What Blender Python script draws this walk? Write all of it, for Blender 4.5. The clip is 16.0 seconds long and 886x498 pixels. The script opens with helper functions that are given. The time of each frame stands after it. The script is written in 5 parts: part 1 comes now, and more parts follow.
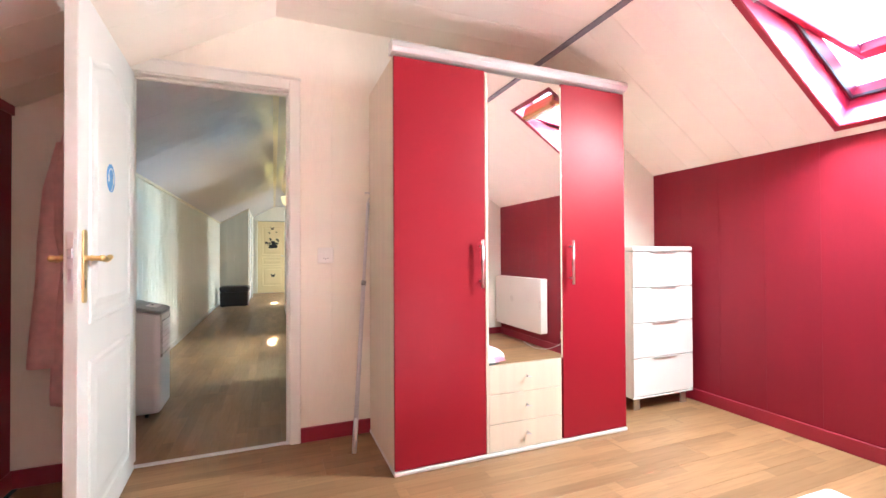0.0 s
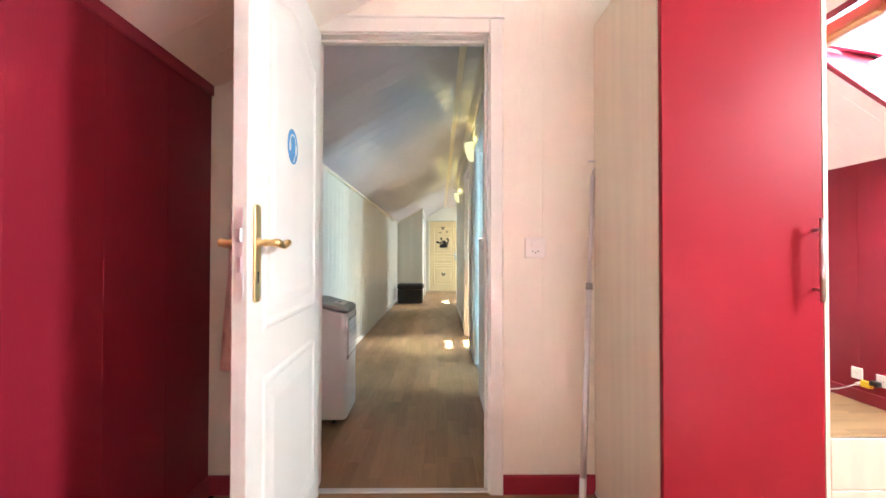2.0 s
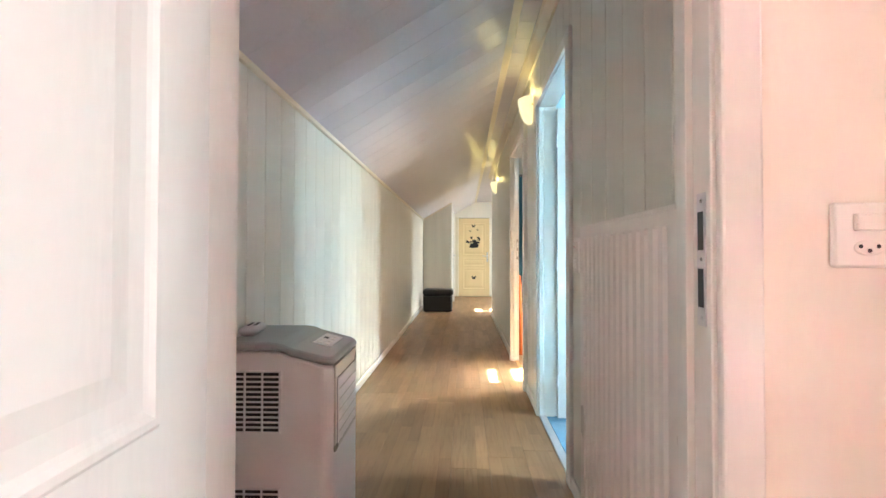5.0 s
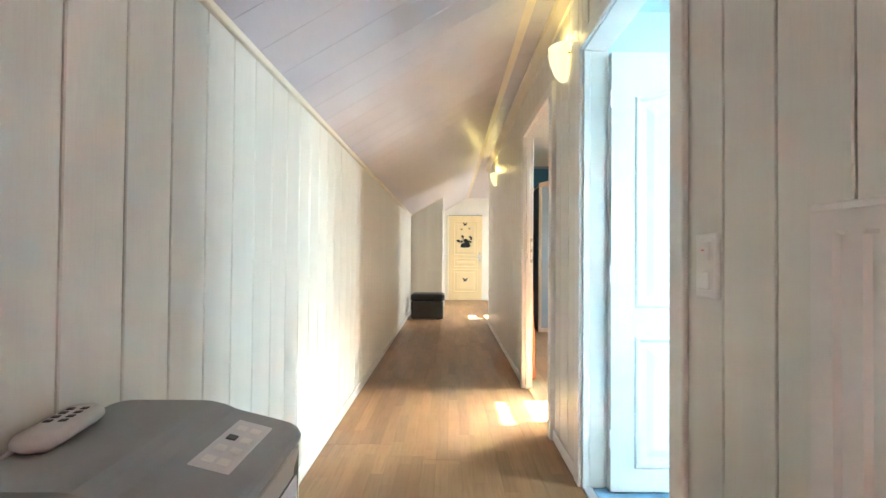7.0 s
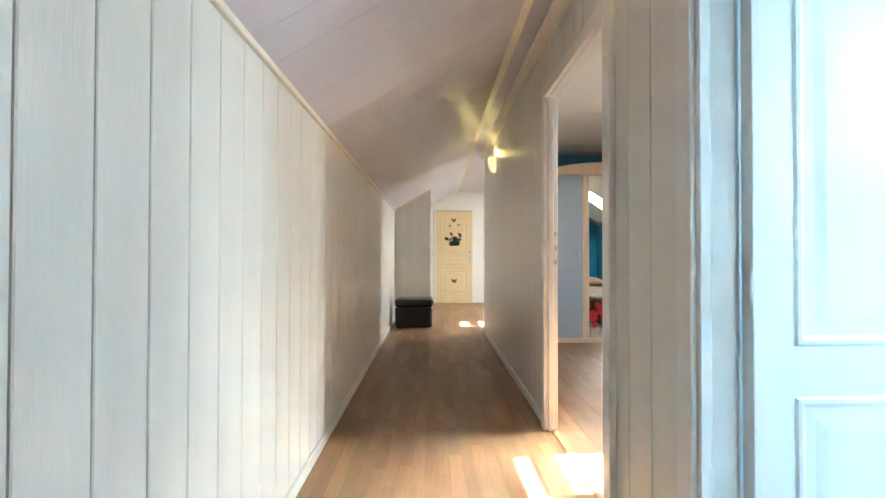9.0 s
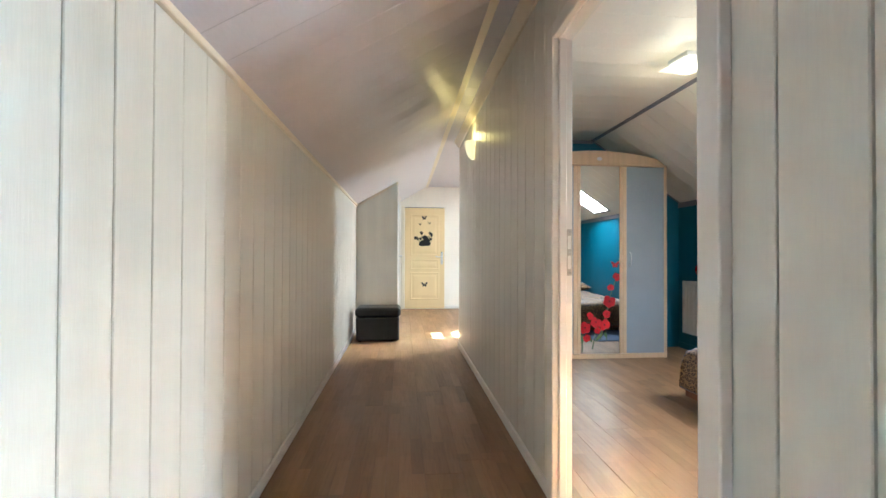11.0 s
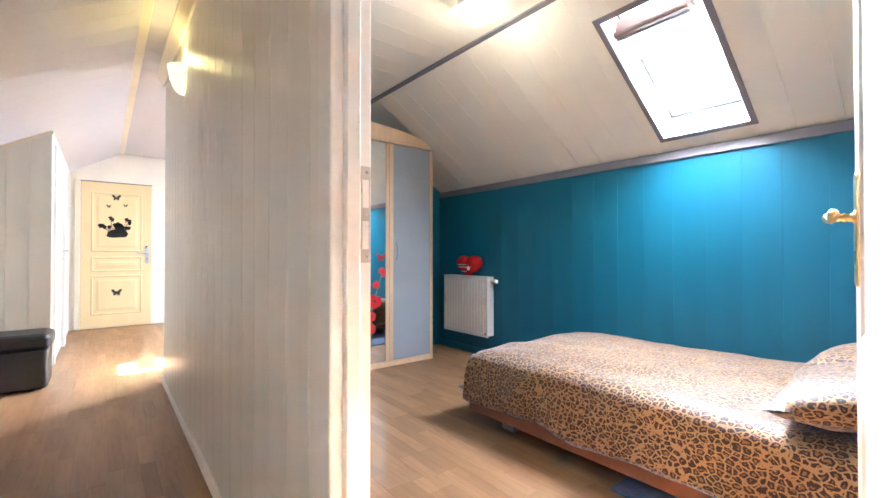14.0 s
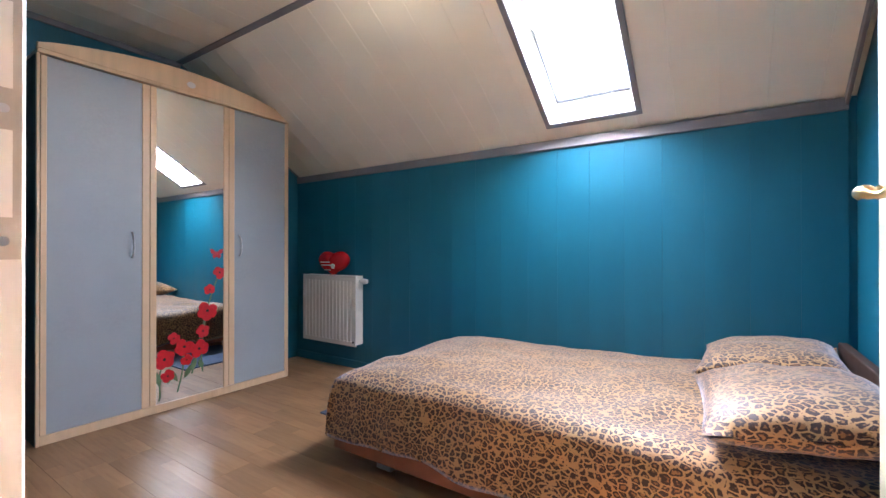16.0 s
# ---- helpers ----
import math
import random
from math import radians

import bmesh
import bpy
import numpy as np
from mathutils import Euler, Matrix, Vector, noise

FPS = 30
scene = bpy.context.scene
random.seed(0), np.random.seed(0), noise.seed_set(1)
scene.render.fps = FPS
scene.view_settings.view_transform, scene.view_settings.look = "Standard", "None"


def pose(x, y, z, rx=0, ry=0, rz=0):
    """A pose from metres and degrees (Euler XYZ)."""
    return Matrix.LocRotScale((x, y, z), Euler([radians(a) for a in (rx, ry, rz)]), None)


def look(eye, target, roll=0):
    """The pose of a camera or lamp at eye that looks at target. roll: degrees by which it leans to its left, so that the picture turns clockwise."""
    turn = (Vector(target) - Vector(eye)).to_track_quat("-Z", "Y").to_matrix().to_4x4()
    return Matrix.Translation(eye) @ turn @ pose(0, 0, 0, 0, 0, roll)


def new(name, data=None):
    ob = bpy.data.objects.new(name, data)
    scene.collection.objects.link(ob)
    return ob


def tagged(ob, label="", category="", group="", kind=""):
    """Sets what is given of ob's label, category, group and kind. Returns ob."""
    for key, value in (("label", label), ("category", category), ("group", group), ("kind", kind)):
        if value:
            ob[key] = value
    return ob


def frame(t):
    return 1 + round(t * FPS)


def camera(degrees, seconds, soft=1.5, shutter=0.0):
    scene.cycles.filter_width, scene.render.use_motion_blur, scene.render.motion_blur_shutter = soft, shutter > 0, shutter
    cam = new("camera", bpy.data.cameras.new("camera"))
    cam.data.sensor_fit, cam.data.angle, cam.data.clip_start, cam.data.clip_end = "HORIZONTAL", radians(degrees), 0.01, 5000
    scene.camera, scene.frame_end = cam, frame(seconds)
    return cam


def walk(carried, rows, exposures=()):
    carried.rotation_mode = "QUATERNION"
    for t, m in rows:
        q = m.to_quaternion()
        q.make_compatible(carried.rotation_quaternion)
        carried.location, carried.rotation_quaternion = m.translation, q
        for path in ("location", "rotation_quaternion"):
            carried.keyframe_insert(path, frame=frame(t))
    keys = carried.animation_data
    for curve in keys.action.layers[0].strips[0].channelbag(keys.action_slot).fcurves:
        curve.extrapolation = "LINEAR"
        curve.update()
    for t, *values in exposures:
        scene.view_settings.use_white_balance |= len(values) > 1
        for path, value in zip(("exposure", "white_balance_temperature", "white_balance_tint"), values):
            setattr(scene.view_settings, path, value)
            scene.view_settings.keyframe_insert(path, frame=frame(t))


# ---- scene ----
cam = camera(92.1, 16.0)
PATH = [
    (0, (-0.214, -2.622, 1.093), (0.523, -0.762, 1.114), -0.3),
    (0.5, (-0.259, -2.483, 1.075), (0.223, -0.542, 1.1), -0.2),
    (1, (-0.301, -2.294, 1.06), (-0.004, -0.316, 1.085), -0.2),
    (1.5, (-0.336, -2.086, 1.059), (-0.191, -0.091, 1.087), 0.0),
    (2, (-0.351, -1.897, 1.052), (-0.335, 0.103, 1.08), 0.1),
    (2.5, (-0.339, -1.657, 1.054), (-0.446, 0.34, 1.084), 0.2),
    (3, (-0.354, -1.443, 1.039), (-0.49, 0.552, 1.068), 0.1),
    (3.5, (-0.4, -1.206, 1.032), (-0.537, 0.789, 1.063), -0.0),
    (4, (-0.437, -1.011, 1.044), (-0.569, 0.985, 1.076), -0.0),
    (6.5, (-0.592, -0.027, 1.066), (-0.63, 1.973, 1.096), 0.4),
    (7, (-0.627, 0.2, 1.077), (-0.656, 2.2, 1.106), 0.5),
    (7.5, (-0.635, 0.422, 1.067), (-0.658, 2.422, 1.099), 0.4),
    (8, (-0.68, 0.632, 1.064), (-0.685, 2.632, 1.089), 0.4),
    (8.5, (-0.722, 0.846, 1.077), (-0.701, 2.846, 1.099), 0.3),
    (9, (-0.712, 1.082, 1.082), (-0.664, 3.082, 1.106), 0.1),
    (11.5, (-0.638, 2.111, 1.116), (-0.341, 4.089, 1.135), 0.2),
    (12, (-0.583, 2.321, 1.104), (-0.13, 4.269, 1.126), 0.1),
    (12.5, (-0.551, 2.499, 1.087), (0.073, 4.399, 1.111), 0.1),
    (13, (-0.511, 2.641, 1.076), (0.318, 4.461, 1.1), 0.0),
    (13.5, (-0.462, 2.772, 1.057), (0.581, 4.478, 1.079), 0.1),
    (14, (-0.381, 2.898, 1.039), (0.862, 4.465, 1.06), -0.0),
    (14.5, (-0.299, 2.993, 1.052), (1.114, 4.409, 1.065), -0.0),
    (15, (-0.222, 3.073, 1.068), (1.305, 4.365, 1.078), -0.0),
    (15.5, (-0.119, 3.191, 1.048), (1.481, 4.391, 1.056), -0.1),
    (16, (-0.027, 3.295, 1.026), (1.637, 4.405, 1.033), -0.0),
]
# seconds, stops, kelvin, tint
EXPOSURE = [(0.0, 5.2, 5550, -7), (2.0, 5.35, 5600, -7), (4.0, 5.25, 5650, -5), (6.5, 5.65, 6050, 1), (8.0, 5.4, 5800, 1),
            (9.0, 5.2, 5750, 3), (11.3, 5.45, 5400, 1), (12.3, 5.95, 5550, 3), (13.5, 5.95, 5450, 8), (15.0, 5.9, 5450, 12), (16.0, 5.4, 5500, 14)]
walk(cam, [(t, look(eye, target, roll)) for t, eye, target, roll in PATH], EXPOSURE)
# ---- world, sun, sky light ----
SUN = Vector((0.885, 0.335, 1.0)).normalized()
world = bpy.data.worlds.new("sky")
scene.world = world
world.use_nodes = True
wn = world.node_tree.nodes
sky = wn.new("ShaderNodeTexSky")
sky.sky_type, sky.sun_disc = "NISHITA", False
sky.sun_elevation = math.asin(SUN.z)
sky.sun_rotation = math.atan2(SUN.x, SUN.y)
world.node_tree.links.new(sky.outputs[0], wn["Background"].inputs[0])
wn["Background"].inputs[1].default_value = 0.08
sun_data = bpy.data.lights.new("sun", "SUN")
sun_data.energy, sun_data.angle, sun_data.color = 5.0, radians(0.5), (1.0, 0.95, 0.88)
sun = new("sun", sun_data)
sun.matrix_world = look(SUN * 20, (0, 0, 0))


def lamp(name, kind, energy, colour, m, size=(0.1, 0.1)):
    d = bpy.data.lights.new(name, kind)
    d.energy, d.color = energy, colour
    if kind == "AREA":
        d.shape, d.size, d.size_y = "RECTANGLE", size[0], size[1]
    else:
        d.shadow_soft_size = size[0]
    ob = new(name, d)
    ob.matrix_world = m
    return ob


# ---- dimensions ----
XL, KL = -1.33, 1.80          # left knee wall and its height
XR, KR = 2.69, 1.72          # right knee wall and its height
KX1, KX2, ZC = -0.20, 1.57, 2.46   # flat ceiling between the two slopes
TH = 0.10                     # partition thickness
Y_BACK, Y_END, Y_CORNER, Y_GABLE = -3.72, 10.52, 7.0, 6.78
ML, MR = (ZC - KL) / (KX1 - XL), (ZC - KR) / (XR - KX2)


def roof_z(x):
    return KL + (x - XL) * ML if x < KX1 else ZC if x < KX2 else KR + (XR - x) * MR


# ---- materials ----
def nodes_of(name):
    m = bpy.data.materials.new(name)
    m.use_nodes = True
    t = m.node_tree
    return m, t.nodes, t.links, t.nodes["Principled BSDF"]


def node(n, kind, **values):
    x = n.new(kind)
    for k, v in values.items():
        x.inputs[k].default_value = v
    return x


def mixrgb(n, l, fac, a, b, blend="MIX"):
    x = n.new("ShaderNodeMix")
    x.data_type, x.blend_type = "RGBA", blend
    for socket, v in ((x.inputs[0], fac), (x.inputs[6], a), (x.inputs[7], b)):
        if isinstance(v, (int, float)):
            socket.default_value = v
        elif isinstance(v, tuple):
            socket.default_value = (*v, 1)
        else:
            l.new(v, socket)
    return x.outputs[2]


def ramp(n, l, src, a, b):
    r = n.new("ShaderNodeMapRange")
    l.new(src, r.inputs[0])
    r.inputs[1].default_value, r.inputs[2].default_value = a, b
    return r.outputs[0]


def coords(n, l, scale=(1, 1, 1)):
    c, mp = n.new("ShaderNodeTexCoord"), n.new("ShaderNodeMapping")
    l.new(c.outputs["Object"], mp.inputs[0])
    mp.inputs["Scale"].default_value = scale
    return mp.outputs[0]


def noise_tex(n, l, vec, scale, detail=3.0):
    x = node(n, "ShaderNodeTexNoise", Scale=scale, Detail=detail)
    l.new(vec, x.inputs["Vector"])
    return x.outputs["Fac"]


def bump(n, l, bsdf, height, strength, distance=0.002):
    b = node(n, "ShaderNodeBump", Strength=strength, Distance=distance)
    l.new(height, b.inputs["Height"])
    l.new(b.outputs[0], bsdf.inputs["Normal"])


def paint(name, colour, rough=0.5, vary=0.06, grain=(4, 4, 1), relief=0.15, metal=0.0, spec=0.5, per_piece=0.0):
    """A painted, laminated or metal surface with faint stains and grain."""
    m, n, l, p = nodes_of(name)
    v = coords(n, l, grain)
    big, fine = noise_tex(n, l, v, 1.3), noise_tex(n, l, v, 28, 5)
    dark = tuple(c * (1 - 3 * vary) for c in colour)
    light = tuple(min(1, c * (1 + vary)) for c in colour)
    c1 = mixrgb(n, l, ramp(n, l, big, 0.25, 0.7), dark, light)
    c2 = mixrgb(n, l, ramp(n, l, fine, 0.3, 0.8), c1, colour)
    if per_piece:
        info = n.new("ShaderNodeObjectInfo")
        c2 = mixrgb(n, l, ramp(n, l, info.outputs["Random"], -0.2, 1 / per_piece), c2, tuple(c * 0.7 for c in colour))
    l.new(c2, p.inputs["Base Color"])
    r = n.new("ShaderNodeMapRange")
    l.new(big, r.inputs[0])
    r.inputs[3].default_value, r.inputs[4].default_value = max(0.02, rough - 0.08), rough + 0.08
    l.new(r.outputs[0], p.inputs["Roughness"])
    p.inputs["Metallic"].default_value = metal
    p.inputs["Specular IOR Level"].default_value = spec
    if relief:
        bump(n, l, p, fine, relief)
    return m


def laminate(name, base, dark, axis, rough=0.42):
    """Wood-grain laminate, grain along the axis, tone differing from board to board."""
    m, n, l, p = nodes_of(name)
    s = [9, 9, 9]
    s["xyz".index(axis)] = 0.8
    info = n.new("ShaderNodeObjectInfo")
    c = n.new("ShaderNodeTexCoord")
    add = n.new("ShaderNodeVectorMath")
    add.operation = "ADD"
    l.new(c.outputs["Object"], add.inputs[0])
    mul = n.new("ShaderNodeVectorMath")
    mul.operation = "SCALE"
    mul.inputs[0].default_value = (17.3, 23.1, 5.7)
    l.new(info.outputs["Random"], mul.inputs["Scale"])
    l.new(mul.outputs[0], add.inputs[1])
    mp = n.new("ShaderNodeMapping")
    mp.inputs["Scale"].default_value = s
    l.new(add.outputs[0], mp.inputs[0])
    v = mp.outputs[0]
    wide, fine = noise_tex(n, l, v, 1.1, 4), noise_tex(n, l, v, 7, 6)
    c1 = mixrgb(n, l, ramp(n, l, wide, 0.32, 0.68), base, dark)
    c2 = mixrgb(n, l, ramp(n, l, fine, 0.48, 1.15), c1, tuple(x * 0.62 for x in dark))
    tone = mixrgb(n, l, ramp(n, l, info.outputs["Random"], 0.0, 2.2), c2, tuple(x * 0.7 for x in dark))
    # three printed strips to a board, each cut into short staves
    sep, comb = n.new("ShaderNodeSeparateXYZ"), n.new("ShaderNodeCombineXYZ")
    l.new(c.outputs["Object"], sep.inputs[0])
    shift = node(n, "ShaderNodeMath")
    shift.operation = "MULTIPLY_ADD"
    shift.inputs[1].default_value = 7.3
    l.new(info.outputs["Random"], shift.inputs[0])
    l.new(sep.outputs["XYZ".index(axis.upper())], shift.inputs[2])
    l.new(shift.outputs[0], comb.inputs[0])
    l.new(sep.outputs["X" if axis == "y" else "Y"], comb.inputs[1])
    staves = node(n, "ShaderNodeTexBrick", Scale=1.0)
    staves.inputs["Color1"].default_value, staves.inputs["Color2"].default_value = (0.80, 0.79, 0.77, 1), (1.12, 1.12, 1.12, 1)
    staves.inputs["Mortar"].default_value = (0.72, 0.68, 0.64, 1)
    staves.inputs["Mortar Size"].default_value, staves.inputs["Mortar Smooth"].default_value = 0.0006, 0.3
    staves.inputs["Brick Width"].default_value, staves.inputs["Row Height"].default_value = 0.41, 0.0643
    l.new(comb.outputs[0], staves.inputs["Vector"])
    l.new(mixrgb(n, l, 1.0, tone, staves.outputs["Color"], "MULTIPLY"), p.inputs["Base Color"])
    rr = n.new("ShaderNodeMapRange")
    l.new(fine, rr.inputs[0])
    rr.inputs[3].default_value, rr.inputs[4].default_value = rough - 0.06, rough + 0.1
    l.new(rr.outputs[0], p.inputs["Roughness"])
    bump(n, l, p, fine, 0.08, 0.001)
    return m


def leopard(name):
    """Satin with brown rosettes on tan, a pale sheen at flat angles."""
    m, n, l, p = nodes_of(name)
    v = coords(n, l, (1.25, 0.95, 1.15))
    warp = node(n, "ShaderNodeTexNoise", Scale=38.0, Detail=3.0)
    l.new(v, warp.inputs["Vector"])
    sc = n.new("ShaderNodeVectorMath")
    sc.operation = "SCALE"
    sc.inputs["Scale"].default_value = 0.022
    l.new(warp.outputs["Color"], sc.inputs[0])
    add = n.new("ShaderNodeVectorMath")
    add.operation = "ADD"
    l.new(v, add.inputs[0])
    l.new(sc.outputs[0], add.inputs[1])
    vo = n.new("ShaderNodeTexVoronoi")
    vo.feature = "DISTANCE_TO_EDGE"
    vo.inputs["Scale"].default_value, vo.inputs["Randomness"].default_value = 38.0, 0.85
    l.new(add.outputs[0], vo.inputs["Vector"])
    gaps = noise_tex(n, l, v, 66, 2)
    a = ramp(n, l, vo.outputs["Distance"], 0.085, 0.115)
    b = ramp(n, l, vo.outputs["Distance"], 0.36, 0.30)
    ring = n.new("ShaderNodeMath")
    ring.operation = "MULTIPLY"
    l.new(a, ring.inputs[0])
    l.new(b, ring.inputs[1])
    ring2 = n.new("ShaderNodeMath")
    ring2.operation = "MULTIPLY"
    l.new(ring.outputs[0], ring2.inputs[0])
    l.new(ramp(n, l, gaps, 0.33, 0.39), ring2.inputs[1])
    inner = ramp(n, l, vo.outputs["Distance"], 0.20, 0.30)
    pale = mixrgb(n, l, ramp(n, l, noise_tex(n, l, v, 3, 3), 0.3, 0.7), (0.40, 0.235, 0.095), (0.34, 0.19, 0.072))
    ground = mixrgb(n, l, inner, pale, (0.235, 0.115, 0.038))
    l.new(mixrgb(n, l, ring2.outputs[0], ground, (0.034, 0.014, 0.008)), p.inputs["Base Color"])
    p.inputs["Roughness"].default_value = 0.6
    p.inputs["Specular IOR Level"].default_value = 0.2
    p.inputs["Coat Weight"].default_value = 0.1
    p.inputs["Coat Roughness"].default_value = 0.5
    p.inputs["Coat IOR"].default_value = 1.7
    p.inputs["Sheen Weight"].default_value = 0.5
    p.inputs["Sheen Roughness"].default_value = 0.5
    p.inputs["Sheen Tint"].default_value = (0.72, 0.79, 1, 1)
    bump(n, l, p, noise_tex(n, l, v, 300, 2), 0.12, 0.001)
    return m


def blossom(name):
    m, n, l, p = nodes_of(name)
    v = coords(n, l)
    f = ramp(n, l, noise_tex(n, l, v, 9, 3), 0.48, 0.56)
    l.new(mixrgb(n, l, f, (0.85, 0.80, 0.84), (0.80, 0.30, 0.45)), p.inputs["Base Color"])
    p.inputs["Roughness"].default_value = 0.85
    return m


def emitter(name, colour, strength, base=(0.9, 0.85, 0.7)):
    m, n, l, p = nodes_of(name)
    p.inputs["Base Color"].default_value = (*base, 1)
    p.inputs["Emission Color"].default_value = (*colour, 1)
    p.inputs["Emission Strength"].default_value = strength
    p.inputs["Roughness"].default_value = 0.2
    return m


def mirror(name):
    m, n, l, p = nodes_of(name)
    p.inputs["Base Color"].default_value = (0.88, 0.90, 0.89, 1)
    p.inputs["Metallic"].default_value = 1.0
    p.inputs["Roughness"].default_value = 0.015
    return m


def clear_glass(name):
    m, n, l, p = nodes_of(name)
    p.inputs["Base Color"].default_value = (0.98, 1.0, 1.0, 1)
    p.inputs["Transmission Weight"].default_value = 1.0
    p.inputs["Roughness"].default_value = 0.0
    p.inputs["IOR"].default_value = 1.2
    return m


CREAM = paint("cream_wall", (0.87, 0.81, 0.71), 0.6, 0.03, (3, 3, 0.6), 0.2)
PANEL = paint("ivory_panelling", (0.76, 0.73, 0.65), 0.37, 0.05, (6, 6, 0.5), 0.25, per_piece=0.12)
RED = paint("crimson_wall", (0.22, 0.008, 0.024), 0.5, 0.06, (4, 4, 0.5), 0.25, spec=0.3, per_piece=0.08)
TEAL = paint("teal_wall", (0.008, 0.130, 0.215), 0.5, 0.06, (4, 4, 0.5), 0.25, per_piece=0.08)
CEIL_C = paint("cream_ceiling", (0.89, 0.83, 0.73), 0.55, 0.02, (3, 1, 3), 0.12)
CEIL_L = paint("lilac_grey_ceiling", (0.59, 0.56, 0.595), 0.38, 0.03, (3, 1, 3), 0.1)
BATHW = paint("pale_blue_wall", (0.62, 0.76, 0.80), 0.5, 0.03)
TILE = paint("blue_tile", (0.20, 0.36, 0.52), 0.25, 0.12, (6, 6, 6), 0.1, per_piece=0.3)
GROUT = paint("grout", (0.35, 0.38, 0.4), 0.9)
FLOOR_Y = laminate("oak_laminate_long", (0.345, 0.195, 0.095), (0.27, 0.147, 0.068), "y")
FLOOR_X = laminate("oak_laminate_cross", (0.345, 0.195, 0.095), (0.27, 0.147, 0.068), "x")
WHITE = paint("white_gloss_paint", (0.80, 0.77, 0.72), 0.32, 0.03, (5, 5, 0.7), 0.1)
DOORPAINT = paint("white_door_paint", (0.69, 0.675, 0.645), 0.36, 0.03, (5, 5, 0.7), 0.1)
TRIM = paint("cream_gloss_trim", (0.80, 0.72, 0.58), 0.35, 0.03)
GREYT = paint("grey_trim", (0.22, 0.21, 0.24), 0.5, 0.06)
REDT = paint("crimson_trim", (0.27, 0.010, 0.032), 0.4, 0.06)
PINKT = paint("crimson_reveal", (0.25, 0.011, 0.045), 0.4, 0.06)
REDGLOSS = paint("red_satin_door", (0.25, 0.006, 0.017), 0.45, 0.02, (2, 2, 2), 0.03, spec=0.2)
MAPLE = paint("pale_maple_board", (0.68, 0.58, 0.455), 0.45, 0.05, (18, 18, 0.8), 0.08)
BEECH = paint("beech_frame", (0.70, 0.50, 0.32), 0.42, 0.06, (18, 18, 0.8), 0.08)
# The headboard is this brown; on the wardrobe's left side it paints shade.
DARKWOOD_SHADE = paint("dark_brown_board_and_shade", (0.07, 0.04, 0.03), 0.5, 0.1, (12, 12, 0.8))
GREYDOOR = paint("grey_board", (0.34, 0.37, 0.42), 0.42, 0.04, (2, 2, 2), 0.05)
WHITEF = paint("white_lacquer", (0.70, 0.67, 0.655), 0.42, 0.02, (2, 2, 2), 0.03)
CHROME = paint("brushed_steel", (0.62, 0.62, 0.64), 0.28, 0.05, (2, 2, 2), 0.05, 1.0)
ALU = paint("aluminium", (0.74, 0.72, 0.74), 0.42, 0.05, (2, 2, 2), 0.05, 0.9)
BRASS = paint("polished_brass", (0.80, 0.58, 0.26), 0.3, 0.08, (6, 6, 6), 0.06, 1.0)
DARK = paint("black_plastic", (0.015, 0.015, 0.017), 0.4, 0.1)
LEATHER = paint("black_leather", (0.012, 0.012, 0.014), 0.38, 0.15, (9, 9, 9), 0.5)
PLASTIC = paint("white_plastic", (0.74, 0.71, 0.71), 0.38, 0.03, (3, 3, 3), 0.06)
GREYP = paint("silver_grey_plastic", (0.30, 0.30, 0.30), 0.36, 0.05, (3, 3, 3), 0.06)
SILVER = paint("silver_panel", (0.52, 0.50, 0.46), 0.3, 0.05, (3, 3, 3), 0.05, 0.5)
IVORYP = paint("ivory_plastic", (0.86, 0.83, 0.78), 0.4, 0.02, (3, 3, 3), 0.03)
RADI = paint("radiator_enamel", (0.80, 0.75, 0.70), 0.3, 0.02, (3, 3, 3), 0.04)
BLUE = paint("blue_sticker", (0.03, 0.22, 0.52), 0.35, 0.04)
PINK = paint("pink_towelling", (0.82, 0.50, 0.48), 0.95, 0.08, (20, 20, 20), 0.9)
HEART = paint("red_foil", (0.62, 0.015, 0.02), 0.16, 0.05, (5, 5, 5), 0.05)
PETAL = paint("red_petal", (0.55, 0.01, 0.02), 0.45, 0.1, (30, 30, 30), 0.1)
LEAF = paint("green_stem", (0.12, 0.20, 0.10), 0.5, 0.1, (30, 30, 30), 0.1)
ORANGE = paint("orange_fabric", (0.75, 0.17, 0.03), 0.8, 0.06, (8, 8, 8), 0.4)
BEDWOOD = paint("red_brown_wood", (0.26, 0.10, 0.05), 0.4, 0.1, (1, 12, 12), 0.15)
RUG = paint("slate_blue_rug", (0.10, 0.14, 0.24), 0.95, 0.15, (40, 40, 40), 0.9)
CLOTH = paint("white_cotton", (0.78, 0.78, 0.80), 0.9, 0.03, (20, 20, 20), 0.4)
GREYM = paint("grey_mattress", (0.33, 0.36, 0.42), 0.9, 0.05, (20, 20, 20), 0.4)
PINE = paint("varnished_pine", (0.55, 0.30, 0.12), 0.4, 0.12, (1, 14, 14), 0.1)
INK = paint("black_vinyl", (0.012, 0.010, 0.010), 0.5, 0.1)
PALE = paint("pale_wood", (0.17, 0.095, 0.075), 0.4, 0.08, (1, 14, 14), 0.1)
YELLOW = paint("yellow_plastic", (0.75, 0.55, 0.02), 0.4, 0.05)
MIRROR = mirror("mirror_glass")
PANE = clear_glass("window_glass")
LEOPARD = leopard("leopard_print")
BLOSSOM = blossom("pink_white_print")
GLOW = emitter("lit_opal_glass", (1.0, 0.80, 0.42), 0.024)
GLOW_W = emitter("lit_frosted_glass", (1.0, 0.90, 0.62), 0.04)


